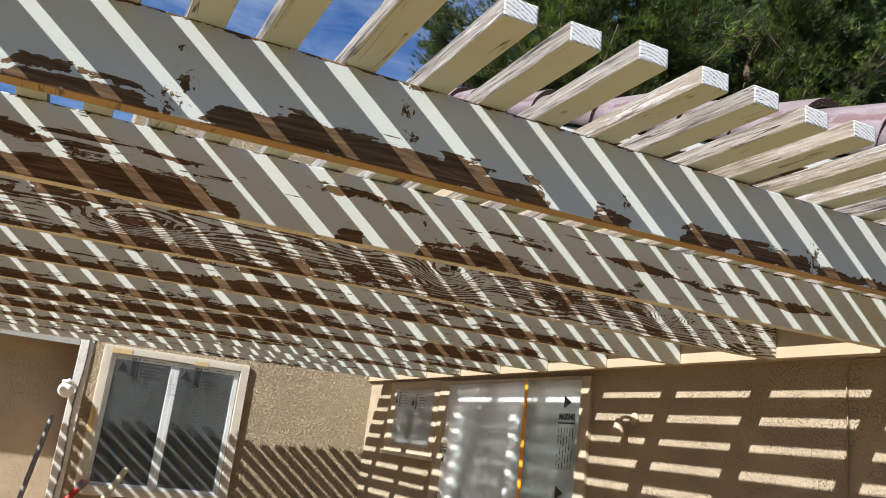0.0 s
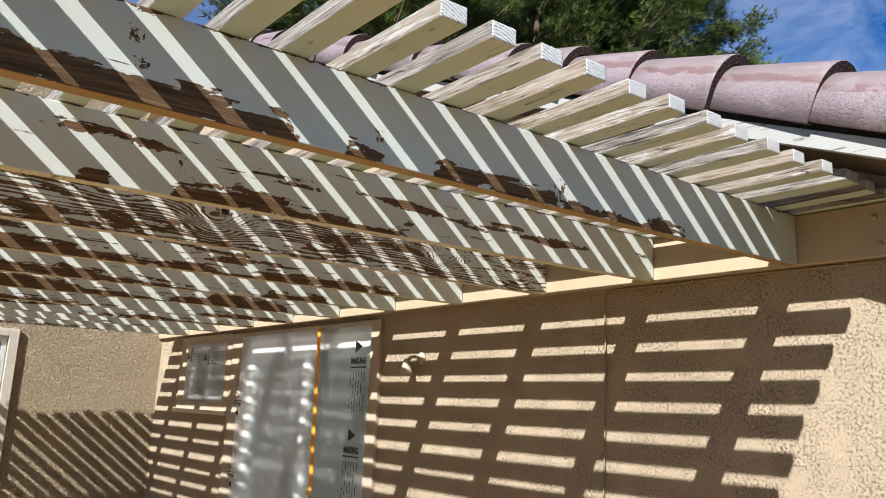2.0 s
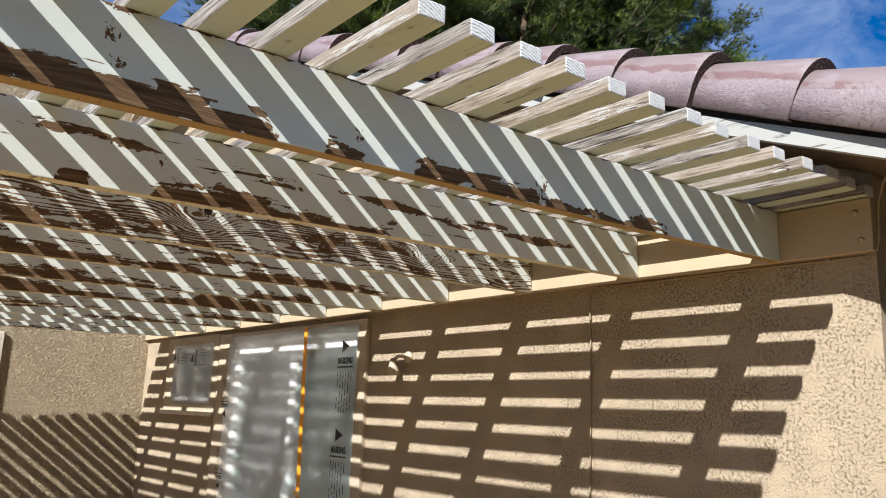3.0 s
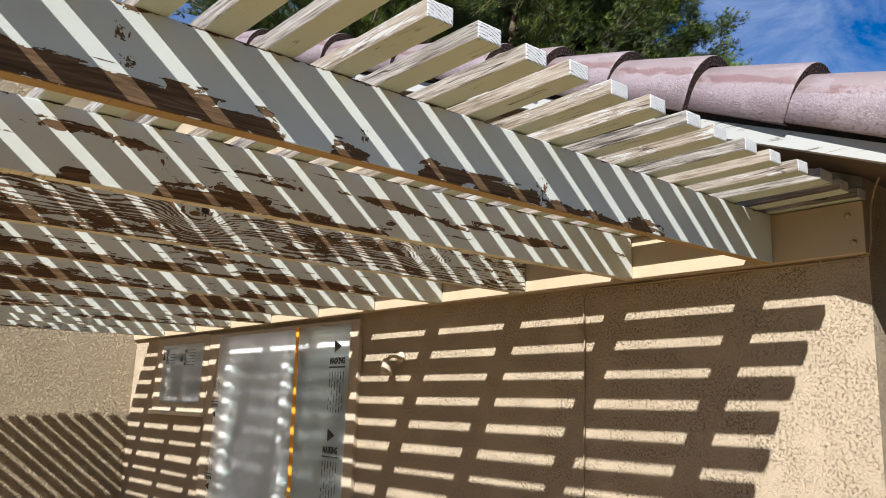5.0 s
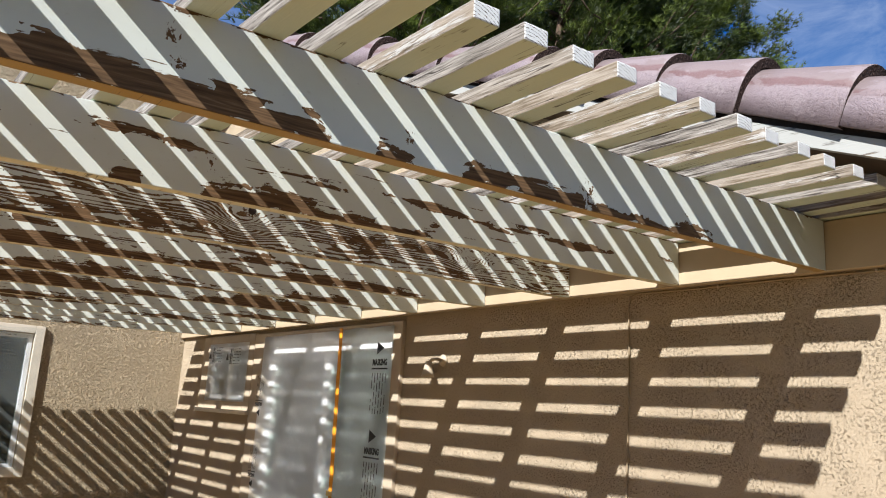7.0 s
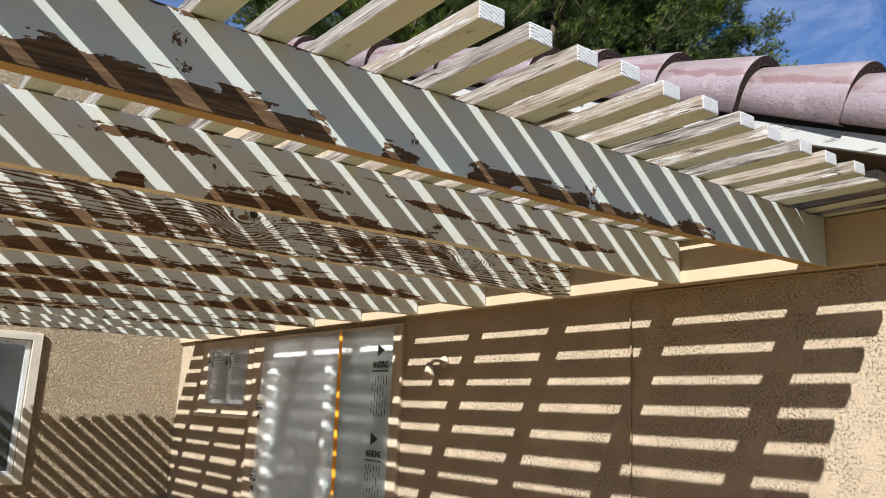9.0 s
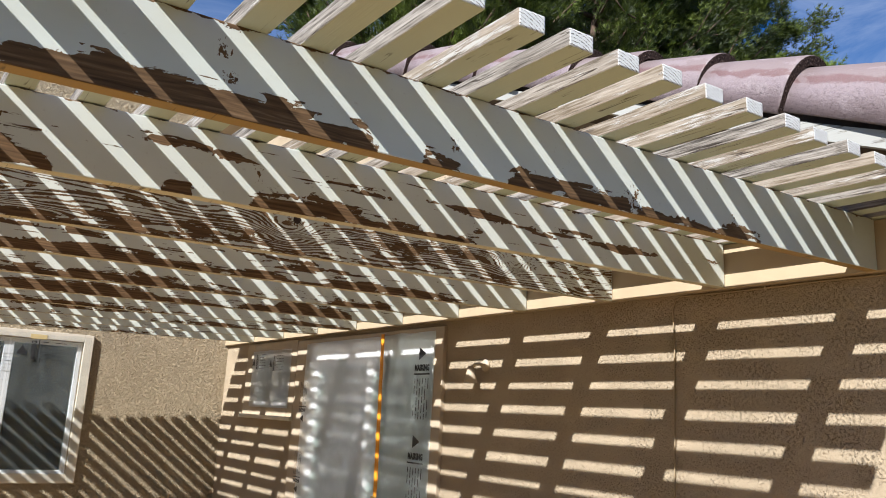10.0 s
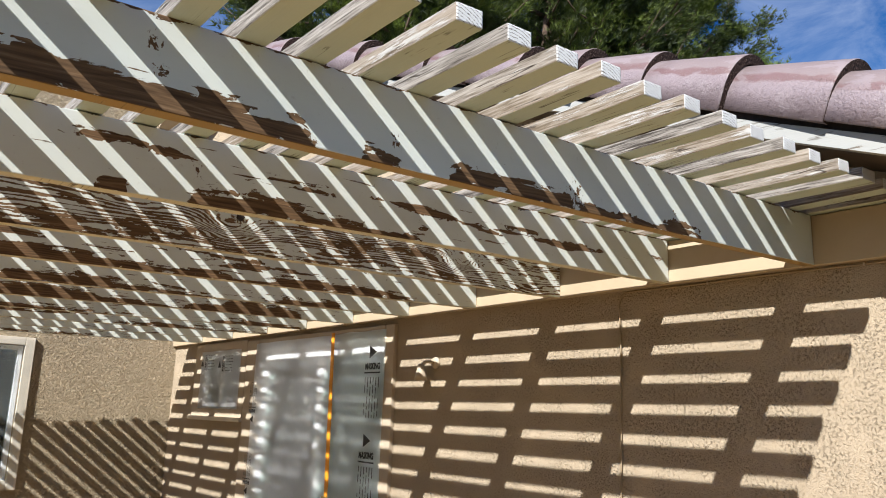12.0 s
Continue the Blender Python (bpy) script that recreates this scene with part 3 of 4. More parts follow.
part("deck", slope_box(-0.415, 9.0, LOW, HIGH, 0.015, 0.045), SOFFIT, roof, "dark brown boarded roof underside")
bm = box((-0.415, HIGH, 0), (9.0, 14, 1))
for v in bm.verts:
    v.co.z = rake(HIGH) - SLOPE * (v.co.y - HIGH) + 0.03 + 0.025 * v.co.z
part("deck", bm, TRIM_PAINT, roof, "far roof slope")


def barrel_tile():
    """A half-round rake tile: arched shell with a thick open lip, tapering up the slope."""
    bm = bmesh.new()
    length, n = 0.46, 18
    rings = []
    for s, r_out, thick in ((0.0, 0.1405, 0.034), (0.006, 0.142, 0.034), (0.07, 0.139, 0.026), (0.25, 0.131, 0.020), (length, 0.121, 0.018)):
        outer, inner = [], []
        for k in range(n + 1):
            a = math.pi * k / n
            x, z = -math.cos(a), math.sin(a)
            skirt = 0.085 * s - 0.066 if k in (0, n) else 0.0
            outer.append(bm.verts.new((x * r_out, s, z * r_out * 1.2 + skirt)))
            inner.append(bm.verts.new((x * (r_out - thick), s, z * (r_out * 1.2 - thick) + skirt)))
        rings.append((outer, inner))
    for (o0, i0), (o1, i1) in zip(rings, rings[1:]):
        for k in range(n):
            bm.faces.new((o0[k], o1[k], o1[k + 1], o0[k + 1])).smooth = True
            f = bm.faces.new((i0[k], i0[k + 1], i1[k + 1], i1[k]))
            f.smooth, f.material_index = True, 1
        for k in (0, n):
            bm.faces.new((o0[k], i0[k], i1[k], o1[k]))
    for o, i in (rings[0], rings[-1]):
        for k in range(n):
            bm.faces.new((o[k], o[k + 1], i[k + 1], i[k])).material_index = 1
    bmesh.ops.recalc_face_normals(bm, faces=bm.faces)
    return bm


tile_mesh = None
tilt = math.atan(SLOPE)
random.seed(4)
first, step = -0.33, 0.352
for k in range(-4, 17):
    y = first + step * k
    if tile_mesh is None:
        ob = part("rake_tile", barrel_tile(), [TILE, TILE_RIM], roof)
        tile_mesh = ob.data
    else:
        ob = new("rake_tile", tile_mesh)
        ob.parent = roof
    # each tile overlaps the one below it, so its lower end is lifted
    ob.location = (-0.352 + random.uniform(-0.006, 0.006), y, rake(y) + 0.14)
    ob.rotation_euler = (tilt - 0.055 + random.uniform(-0.008, 0.008), random.uniform(-0.02, 0.02), random.uniform(-0.012, 0.012))
part("mortar_bed", slope_box(-0.430, -0.26, LOW, HIGH, 0.058, 0.11), MORTAR, roof, "dark mortar under the tiles")

# ---- the pergola ----
BEAMS = [-0.032, 0.583, 1.197, 1.813, 2.427, 3.052, 3.675, 4.305, 4.95, 5.605]
# the cover falls away from the house
FOOT, TOP, FALL = 2.204, 2.387, 0.0275
pergola = empty("pergola", (0, 0, 0))
tagged(pergola, "weathered cream-painted wooden patio pergola with peeling paint", "pergola")
bm = box((-0.040, -0.352, 2.202), (-0.002, WING - 0.004, 2.384), 0.003)
part("ledger", bm, LEDGER_PAINT, pergola, "cream-painted ledger board bolted to the wall")

PEELS = [
    [(0.0, 0.0), (0.70, 0.0), (0.75, 0.024), (0.87, 0.032), (0.93, 0.014), (1.06, 0.02), (1.22, 0.03), (1.27, 0.012), (1.29, 0.0), (1.305, 0.05), (1.45, 0.046), (1.58, 0.040), (1.69, 0.036), (1.71, 0.0), (1.83, 0.0), (1.86, 0.020),
     (1.93, 0.030), (1.95, 0.0), (2.035, 0.0), (2.05, 0.012), (2.09, 0.05), (2.28, 0.052), (2.47, 0.06), (2.614, 0.066), (2.735, 0.049), (2.76, 0.01), (2.82, 0.01), (2.87, 0.042), (3.04, 0.038), (3.08, 0.0), (3.4, 0.03), (4.0, 0.02)],
    [(0.0, 0.0), (1.30, 0.0), (1.34, 0.018), (1.60, 0.020), (1.726, 0.028), (1.816, 0.040), (1.884, 0.050), (1.98, 0.048), (2.06, 0.036), (2.09, 0.0), (2.23, 0.0), (2.25, 0.034), (2.30, 0.034), (2.32, 0.0), (2.55, 0.0), (2.58, 0.036), (2.70, 0.072), (2.80, 0.088), (2.89, 0.080), (3.0, 0.066), (3.11, 0.045), (4.0, 0.04)],
    [(0.0, 0.0), (0.6, 0.0), (1.1, 0.008), (1.6, 0.012), (2.4, 0.016), (3.2, 0.02), (4.0, 0.02)],
    [(0.0, 0.0), (0.40, 0.0), (0.57, 0.030), (0.83, 0.044), (0.95, 0.042), (1.18, 0.052), (1.24, 0.016), (1.36, 0.020), (1.54, 0.036), (1.70, 0.034), (1.86, 0.031), (2.04, 0.048), (2.18, 0.050), (2.6, 0.035), (3.2, 0.04), (4.0, 0.03)],
    [(0.0, 0.0), (0.45, 0.0), (0.59, 0.037), (0.86, 0.040), (0.92, 0.008), (1.20, 0.006), (1.37, 0.018), (1.51, 0.030), (1.69, 0.033), (1.91, 0.050), (2.04, 0.044), (2.5, 0.03), (3.2, 0.035), (4.0, 0.03)],
    [(0.0, 0.0), (0.40, 0.0), (0.44, 0.034), (0.58, 0.074), (0.66, 0.060), (0.74, 0.088), (0.80, 0.062), (0.87, 0.096), (0.96, 0.05), (1.04, 0.046), (1.2, 0.016), (1.55, 0.02), (1.70, 0.058), (1.91, 0.074), (2.4, 0.045), (3.1, 0.04), (4.0, 0.04)],
    [(0.0, 0.01), (0.54, 0.04), (0.87, 0.0), (1.74, 0.02), (2.39, 0.03), (3.15, 0.04), (4.0, 0.03)],
    [(0.0, 0.01), (0.87, 0.02), (1.52, 0.0), (2.39, 0.02), (3.15, 0.02), (4.0, 0.02)],
    [(0.0, 0.0), (0.87, 0.01), (1.74, 0.0), (2.60, 0.015), (3.36, 0.01), (4.0, 0.02)],
    [(0.0, 0.0), (0.87, 0.01), (1.74, 0.015), (2.60, 0.0), (4.0, 0.01)],
]
CHIPS = {0: [(-2.798, 0.066, 0.020), (-2.820, 0.035, 0.014), (-2.815, 0.012, 0.012), (-2.387, 0.131, 0.014), (-2.373, 0.078, 0.013), (-2.808, 0.125, 0.008), (-1.856, 0.063, 0.012), (-1.283, 0.03, 0.022), (-1.272, 0.055, 0.014), (-0.853, 0.03, 0.016)],
         1: [(-2.96, 0.08, 0.02), (-2.06, 0.09, 0.012)], 2: [(-1.672, 0.118, 0.02)], 3: [(-1.30, 0.1, 0.012)]}
STREAKS = {1: [(-3.16, -3.0, 0.112, 0.10, 0.010), (-2.96, -2.55, 0.13, 0.105, 0.003), (-2.46, -2.06, 0.132, 0.117, 0.009), (-1.99, -1.46, 0.108, 0.11, 0.002), (-1.46, -1.10, 0.111, 0.086, 0.005), (-1.20, -0.72, 0.086, 0.088, 0.011), (-0.80, -0.45, 0.088, 0.080, 0.008), (-1.345, -1.295, 0.056, 0.052, 0.007)],
           3: [(-2.9, -2.1, 0.11, 0.085, 0.004), (-1.85, -1.2, 0.10, 0.09, 0.003), (-1.60, -1.0, 0.075, 0.068, 0.004)], 5: [(-2.4, -1.6, 0.11, 0.09, 0.004)], 7: [(-2.6, -1.2, 0.07, 0.05, 0.006)]}
KNOTS = {2: [(-2.76, 0.075, 0.16, 0.04, 38.0), (-1.70, 0.095, 0.10, 0.045, 40.0), (-0.645, 0.105, 0.085, 0.04, 40.0), (-3.45, 0.06, 0.18, 0.05, 36.0)]}
random.seed(11)
for k, y in enumerate(BEAMS):
    bm = box((-4.95, 0.0, 0.0), (-0.042, 0.039, TOP - FOOT), 0.003)
    cuts = [e for e in bm.edges if abs(e.verts[0].co.x - e.verts[1].co.x) > 1]
    bmesh.ops.subdivide_edges(bm, edges=cuts, cuts=24)
    sway = random.uniform(-0.004, 0.004)
    for v in bm.verts:
        v.co.y += sway * math.sin(v.co.x * 1.1 + k)
        v.co.z += 0.0025 * math.sin(v.co.x * 1.7 + 2 * k)
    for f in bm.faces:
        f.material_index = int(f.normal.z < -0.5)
    peeling = beam_material("peeling_beam_paint", [(x, h) for x, h in PEELS[k]], 1.7 * k + 0.4, 1.0 if k == 2 else 0.0, chips=CHIPS.get(k, ()), loose=(0.80, 0.67, 0.68, 0.665)[k] if k < 4 else 0.67, flake_size=6.5 if k in (1, 3) else 11, streaks=STREAKS.get(k, ()), knots=KNOTS.get(k, ()))
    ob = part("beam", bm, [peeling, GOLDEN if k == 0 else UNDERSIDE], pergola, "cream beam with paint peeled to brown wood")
    ob.location, ob.rotation_euler = (0, y, FOOT), (0, -math.atan(FALL), 0)

WIDTH, THICK, LENGTH = 0.066, 0.038, 6.311
# the slats were nailed on by eye, so their spacing wanders
SLATS = [-0.070, -0.195, -0.378, -0.518, -0.664, -0.810, -0.960, -1.112, -1.263, -1.402, -1.556, -1.690, -1.831, -1.960, -2.104, -2.239, -2.371, -2.525, -2.680, -2.812]
SLATS += [-2.812 - 0.141 * k for k in range(1, 16)]
for k, edge in enumerate(SLATS):
    wide = 0.086 if k == 2 else WIDTH
    bm = box((-WIDTH / 2, 0.0, 0.0), (wide - WIDTH / 2, LENGTH, THICK), 0.0035)
    cuts = [e for e in bm.edges if abs(e.verts[0].co.y - e.verts[1].co.y) > 1]
    bmesh.ops.subdivide_edges(bm, edges=cuts, cuts=20)
    bow, twist, lift = random.uniform(-0.006, 0.006), random.uniform(-0.02, 0.02), random.uniform(0.0, 0.006)
    for v in bm.verts:
        f = v.co.y / LENGTH
        v.co.x += bow * (math.sin(math.pi * f) - f * 0.3) + 0.02 * edge * f
        v.co.z += v.co.x * twist * math.cos(3 * f + k) + lift * max(0.0, 0.06 - f) * 16
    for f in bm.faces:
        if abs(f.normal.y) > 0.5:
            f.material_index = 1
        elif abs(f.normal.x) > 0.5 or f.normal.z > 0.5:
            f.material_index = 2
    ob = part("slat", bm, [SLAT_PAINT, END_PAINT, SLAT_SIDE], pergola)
    middle = edge + WIDTH / 2
    ob.location, ob.rotation_euler = (middle, -0.356 + random.uniform(-0.01, 0.01), TOP + FALL * middle + 0.001), (0, -math.atan(FALL), 0)

# ---- sliding patio door under masking film ----
door = empty("patio_door", (0, DOOR[0], 0))
tagged(door, "white sliding patio door in a tan trim, masked with milky plastic film", "door")


def under(parent, name, bm, material, label=""):
    """A part whose mesh is given in world places."""
    bmesh.ops.translate(bm, vec=-parent.location, verts=bm.verts)
    return part(name, bm, material, parent, label)


bm = bmesh.new()
add_frame(bm, "x", -0.028, 0.028, (2.588, 0.0, 4.672, 2.172), (2.69, 0.0, 4.46, 2.115))
under(door, "trim", bm, TRIM_PAINT, "tan painted door trim")
bm = bmesh.new()
add_frame(bm, "x", 0.03, 0.06, (DOOR[0], 0.03, DOOR[2], DOOR[3]), (2.76, 0.08, 4.345, 2.0))
add_box(bm, (0.03, 3.50, 0.08), (0.09, 3.575, 2.0), 0.004)
under(door, "frame", bm, WHITE_VINYL, "white vinyl sliding door frame")
under(door, "pane", box((0.055, 2.76, 0.08), (0.061, 3.50, 2.0)), GLASS)
under(door, "pane", box((0.055, 3.575, 0.08), (0.061, 4.345, 2.0)), GLASS)


def film_sheet(name, parent, y0, y1, z0, z1, x, depth, material, seed):
    bm = bmesh.new()
    nu, nv = 60, 80
    rows = []
    for j in range(nv + 1):
        row = []
        for i in range(nu + 1):
            u, v = i / nu, j / nv
            y, z = y0 + (y1 - y0) * u, z0 + (z1 - z0) * v
            edge = min(1.0, 8 * min(u, 1 - u, 1 - v + 0.02))
            w = noise.noise(Vector((y * 3.0 + z * 0.8, z * 1.1, seed))) * 0.7 + noise.noise(Vector((y * 9 - z * 5, z * 3 + y * 3, seed + 3))) * 0.25
            row.append(bm.verts.new((x + depth * w * edge, y, z + (0.008 * noise.noise(Vector((y * 6, seed, 0))) if j == nv else 0))))
        rows.append(row)
    for a, b in zip(rows, rows[1:]):
        for i in range(nu):
            bm.faces.new((a[i], b[i], b[i + 1], a[i + 1])).smooth = True
    return under(parent, name, bm, material, "crinkled milky plastic masking film")


film_sheet("film", door, 2.665, 3.275, 0.04, 2.145, -0.036, 0.012, FILM_CLEARER, 1.0)
film_sheet("film", door, 3.24, 4.475, 0.04, 2.14, -0.040, 0.016, FILM, 5.0)
bm = box((-0.060, 3.232, 0.05), (-0.056, 3.270, 2.152))
bmesh.ops.subdivide_edges(bm, edges=[e for e in bm.edges if abs(e.verts[0].co.z - e.verts[1].co.z) > 1], cuts=30)
for v in bm.verts:
    v.co.y += 0.006 * noise.noise(Vector((0, v.co.y * 20, v.co.z * 3))) + 0.034 * (v.co.z - 1.7)
    v.co.x += 0.003 * noise.noise(Vector((5, 0, v.co.z * 7)))
under(door, "tape", bm, ORANGE, "orange masking tape seam")
under(door, "tape", box((-0.066, 3.20, 1.068), (-0.063, 3.272, 1.10), 0.001), YELLOW, "loose end of yellow masking tape")

curtain = empty("curtain", (0.16, 3.30, 0.1))
tagged(curtain, "white curtain hanging behind the patio door glass", "curtain")
bm = bmesh.new()
rows = [[bm.verts.new((0.16 + 0.022 * math.sin(y * 46 + 0.6 * math.sin(y * 9)) + 0.008 * math.sin(y * 17 + z), y, z)) for y in [3.30 + 0.0108 * i for i in range(104)]] for z in (0.1, 0.6, 1.1, 1.6, 2.07)]
for a, b in zip(rows, rows[1:]):
    for i in range(103):
        bm.faces.new((a[i], b[i], b[i + 1], a[i + 1])).smooth = True
under(curtain, "cloth", bm, CURTAIN)
for ob in door.children:
    if ob.name.startswith(("pane", "film")):
        ob.visible_shadow = False

# ---- small window beside the door ----
small = empty("small_window", (0, SMALL[0], SMALL[1]))
tagged(small, "small window in tan trim covered with crinkled plastic film", "window")
bm = bmesh.new()
add_frame(bm, "x", -0.020, 0.020, (4.70, 1.558, 5.775, 2.186), (4.82, 1.63, 5.61, 2.10))
under(small, "trim", bm, TRIM_PAINT, "tan painted window trim")
under(small, "sill", box((-0.045, 4.69, 1.525), (0.0, 5.787, 1.558), 0.005), CREAM_TRIM, "tan window sill")
bm = bmesh.new()
add_frame(bm, "x", 0.03, 0.05, SMALL, (4.87, 1.68, 5.56, 2.05))
add_box(bm, (0.03, 5.19, 1.68), (0.08, 5.24, 2.05), 0.003)
under(small, "frame", bm, WHITE_VINYL, "white vinyl window frame")
under(small, "pane", box((0.05, 4.87, 1.68), (0.056, 5.19, 2.05)), GLASS)
under(small, "pane", box((0.05, 5.24, 1.68), (0.056, 5.56, 2.05)), GLASS)
bm = bmesh.new()
for k in range(14):
    add_box(bm, (0.10, 4.88, 1.69 + 0.026 * k), (0.112, 5.55, 1.709 + 0.026 * k), 0.0, pose(0, 0, 0.0))
blind = under(small, "blind", bm, CURTAIN, "white slatted blind behind the glass")
blind["kind"] = "stuff"
for ob in small.children:
    if ob.name.startswith(("pane", "film")):
        ob.visible_shadow = False
film_sheet("film", small, 4.78, 5.615, 1.625, 2.115, -0.028, 0.016, FILM_WHITE, 9.0)

# ---- sliding window of the wing ----
window = empty("sliding_window", (PANE[0], WING, PANE[1]))
tagged(window, "white sliding window in cream trim covered with printed masking film", "window")
bm = bmesh.new()
add_frame(bm, "y", WING - 0.03, 0.03, (-2.567, 0.885, -1.262, 2.172), (-2.49, 0.965, -1.34, 2.105))
under(window, "trim", bm, CREAM_TRIM, "cream painted foam window trim")
bm = bmesh.new()
add_frame(bm, "y", WING + 0.01, 0.07, PANE, (-2.45, 0.99, -1.385, 2.06))
add_box(bm, (-1.968, WING + 0.005, 0.99), (-1.89, WING + 0.06, 2.06), 0.004)
under(window, "frame", bm, WHITE_VINYL, "white vinyl window frame and mullion")
under(window, "pane", box((-2.45, WING + 0.04, 0.99), (-1.968, WING + 0.046, 2.06)), GLASS)
under(window, "pane", box((-1.89, WING + 0.04, 0.99), (-1.385, WING + 0.046, 2.06)), GLASS)


# ---- printing on the films and loose tape ----
def word_mesh(text, size, depth=0.0006):
    curve = bpy.data.curves.new("print", "FONT")
    curve.body, curve.size, curve.extrude, curve.align_x, curve.align_y = text, size, depth, "CENTER", "CENTER"
    curve.offset = size * 0.045
    curve.resolution_u = 2
    ob = new("print", curve)
    mesh = bpy.data.meshes.new_from_object(ob.evaluated_get(bpy.context.evaluated_depsgraph_get()))
    bpy.data.objects.remove(ob)
    bm = bmesh.new()
    bm.from_mesh(mesh)
    bpy.data.meshes.remove(mesh)
    return bm


def print_block(parent, m, seed, name="print", end=-0.31):
    """A warning triangle, a bold word, a rule and lines of unreadable small print, in a local xy plane of about 0.16 by 0.56."""
    rng = random.Random(seed)
    bm = word_mesh("MASKING", 0.042)
    bmesh.ops.scale(bm, vec=(0.9, 1.25, 1), verts=bm.verts)
    add_box(bm, (-0.088, -0.042, -0.0006), (0.088, -0.033, 0.0006))
    tri = [bm.verts.new(p) for p in ((-0.04, 0.05, 0), (0.04, 0.09, 0), (-0.04, 0.13, 0))]
    bm.faces.new(tri)
    for row in range(6):
        x = -0.075 + row * 0.030
        y = -0.065
        while y > end:
            run = min(rng.uniform(0.02, 0.07), y - end + 0.004)
            add_box(bm, (x - 0.003, y - run, -0.0005), (x + 0.003, y, 0.0005))
            y -= run + rng.uniform(0.008, 0.018)
            if rng.random() < 0.12:
                y -= 0.05
    bmesh.ops.transform(bm, matrix=m, verts=bm.verts)
    return under(parent, name, bm, INK, "black printing on the film")


# on a wall across x, seen from -x, local x runs towards -y
FACE_X = Matrix(((0, 0, -1, 0), (-1, 0, 0, 0), (0, 1, 0, 0), (0, 0, 0, 1)))
# on a wall across y, seen from -y, local x runs towards +x
FACE_Y = Matrix(((1, 0, 0, 0), (0, 0, -1, 0), (0, 1, 0, 0), (0, 0, 0, 1)))
for z in (1.917, 1.378, 0.839, 0.30):
    print_block(door, Matrix.Translation((-0.052, 2.775 + 0.037 * (1.917 - z), z)) @ FACE_X, 3)
for z in (1.62, 1.09, 0.56):
    bm_turn = Matrix.Translation((-0.062, 4.42, z)) @ FACE_X @ pose(0, 0, 0, 0, 0, 180) @ Matrix.Scale(0.7, 4)
    print_block(door, bm_turn, 8)
print_block(small, Matrix.Translation((-0.046, 5.09, 2.0)) @ FACE_X @ pose(0, 0, 0, 0, 0, 90) @ Matrix.Scale(0.8, 4), 5, end=-0.24)
print_block(small, Matrix.Translation((-0.046, 5.47, 2.02)) @ FACE_X @ pose(0, 0, 0, 0, 0, 90) @ Matrix.Scale(0.8, 4), 6, end=-0.24)


def pane_film(x0, x1, seed):
    bm = bmesh.new()
    nu, nv = 40, 60
    rows = [[bm.verts.new((x0 + (x1 - x0) * i / nu, WING - 0.006 + 0.012 * noise.noise(Vector((i / nu * 3 + seed, seed, j / nv * 4))) * min(1, 6 * min(i / nu, 1 - i / nu)), 0.965 + 1.125 * j / nv)) for i in range(nu + 1)] for j in range(nv + 1)]
    for a, b in zip(rows, rows[1:]):
        for i in range(nu):
            bm.faces.new((a[i], a[i + 1], b[i + 1], b[i])).smooth = True
    under(window, "film", bm, FILM_THIN, "thin clear plastic masking film")


pane_film(-2.48, -1.935, 2.0)
pane_film(-1.92, -1.36, 7.0)
for x in (-2.294, -1.745):
    print_block(window, Matrix.Translation((x, WING - 0.050, 2.0)) @ FACE_Y @ pose(0, 0, 0, 0, 0, 90), 9, end=-0.255)
# one loose sheet over the whole window, with an uneven rim
bm = bmesh.new()
nu, nv = 60, 60
rows = []
for j in range(nv + 1):
    row = []
    for i in range(nu + 1):
        u, v = i / nu, j / nv
        ragged = 0.018 * noise.noise(Vector((u * 7, v * 7, 4)))
        row.append(bm.verts.new((-2.545 + 1.265 * u + ragged, WING - 0.040 + 0.006 * noise.noise(Vector((u * 5, 1, v * 6))), 0.90 + 1.25 * v + ragged)))
    rows.append(row)
for a, b in zip(rows, rows[1:]):
    for i in range(nu):
        bm.faces.new((a[i], a[i + 1], b[i + 1], b[i])).smooth = True
under(window, "film", bm, FILM_THIN, "thin clear plastic masking film")
for x0, x1, z0, z1 in ((-2.50, -2.33, 2.105, 2.15), (-1.78, -1.65, 2.10, 2.14)):
    under(window, "tape", box((x0, WING - 0.034, z0), (x1, WING - 0.031, z1)), YELLOW, "scrap of yellow masking tape")
under(window, "tape", box((-2.567, WING - 0.034, 1.40), (-2.52, WING - 0.031, 1.62)), YELLOW, "scrap of yellow masking tape")

# ---- flood light on the gable wall ----
light = empty("flood_light", (0, 2.195, 1.925))
tagged(light, "cream-painted outdoor flood light with a bullet shade on the stucco wall", "wall lamp")
bm = bmesh.new()
add_lathe(bm, [(0.052, 0.0), (0.052, 0.012), (0.042, 0.026), (0.02, 0.034)], pose(0, 0, 0, 0, -90, 0), 20)
part("base", bm, TRIM_PAINT, light)
bm = bmesh.new()
add_tube(bm, [(-0.03, 0, 0), (-0.06, 0.02, 0.008), (-0.085, 0.05, 0.004), (-0.095, 0.075, -0.02)], 0.014, 10)
part("arm", bm, TRIM_PAINT, light)
light.scale = (0.66, 0.66, 0.66)
bm = bmesh.new()
add_lathe(bm, [(0.018, 0.05), (0.030, 0.035), (0.036, 0.0), (0.050, -0.05), (0.058, -0.09), (0.054, -0.09), (0.030, -0.01)], pose(-0.10, 0.085, -0.06, 4, -4, 0), 22)
part("shade", bm, TRIM_PAINT, light)

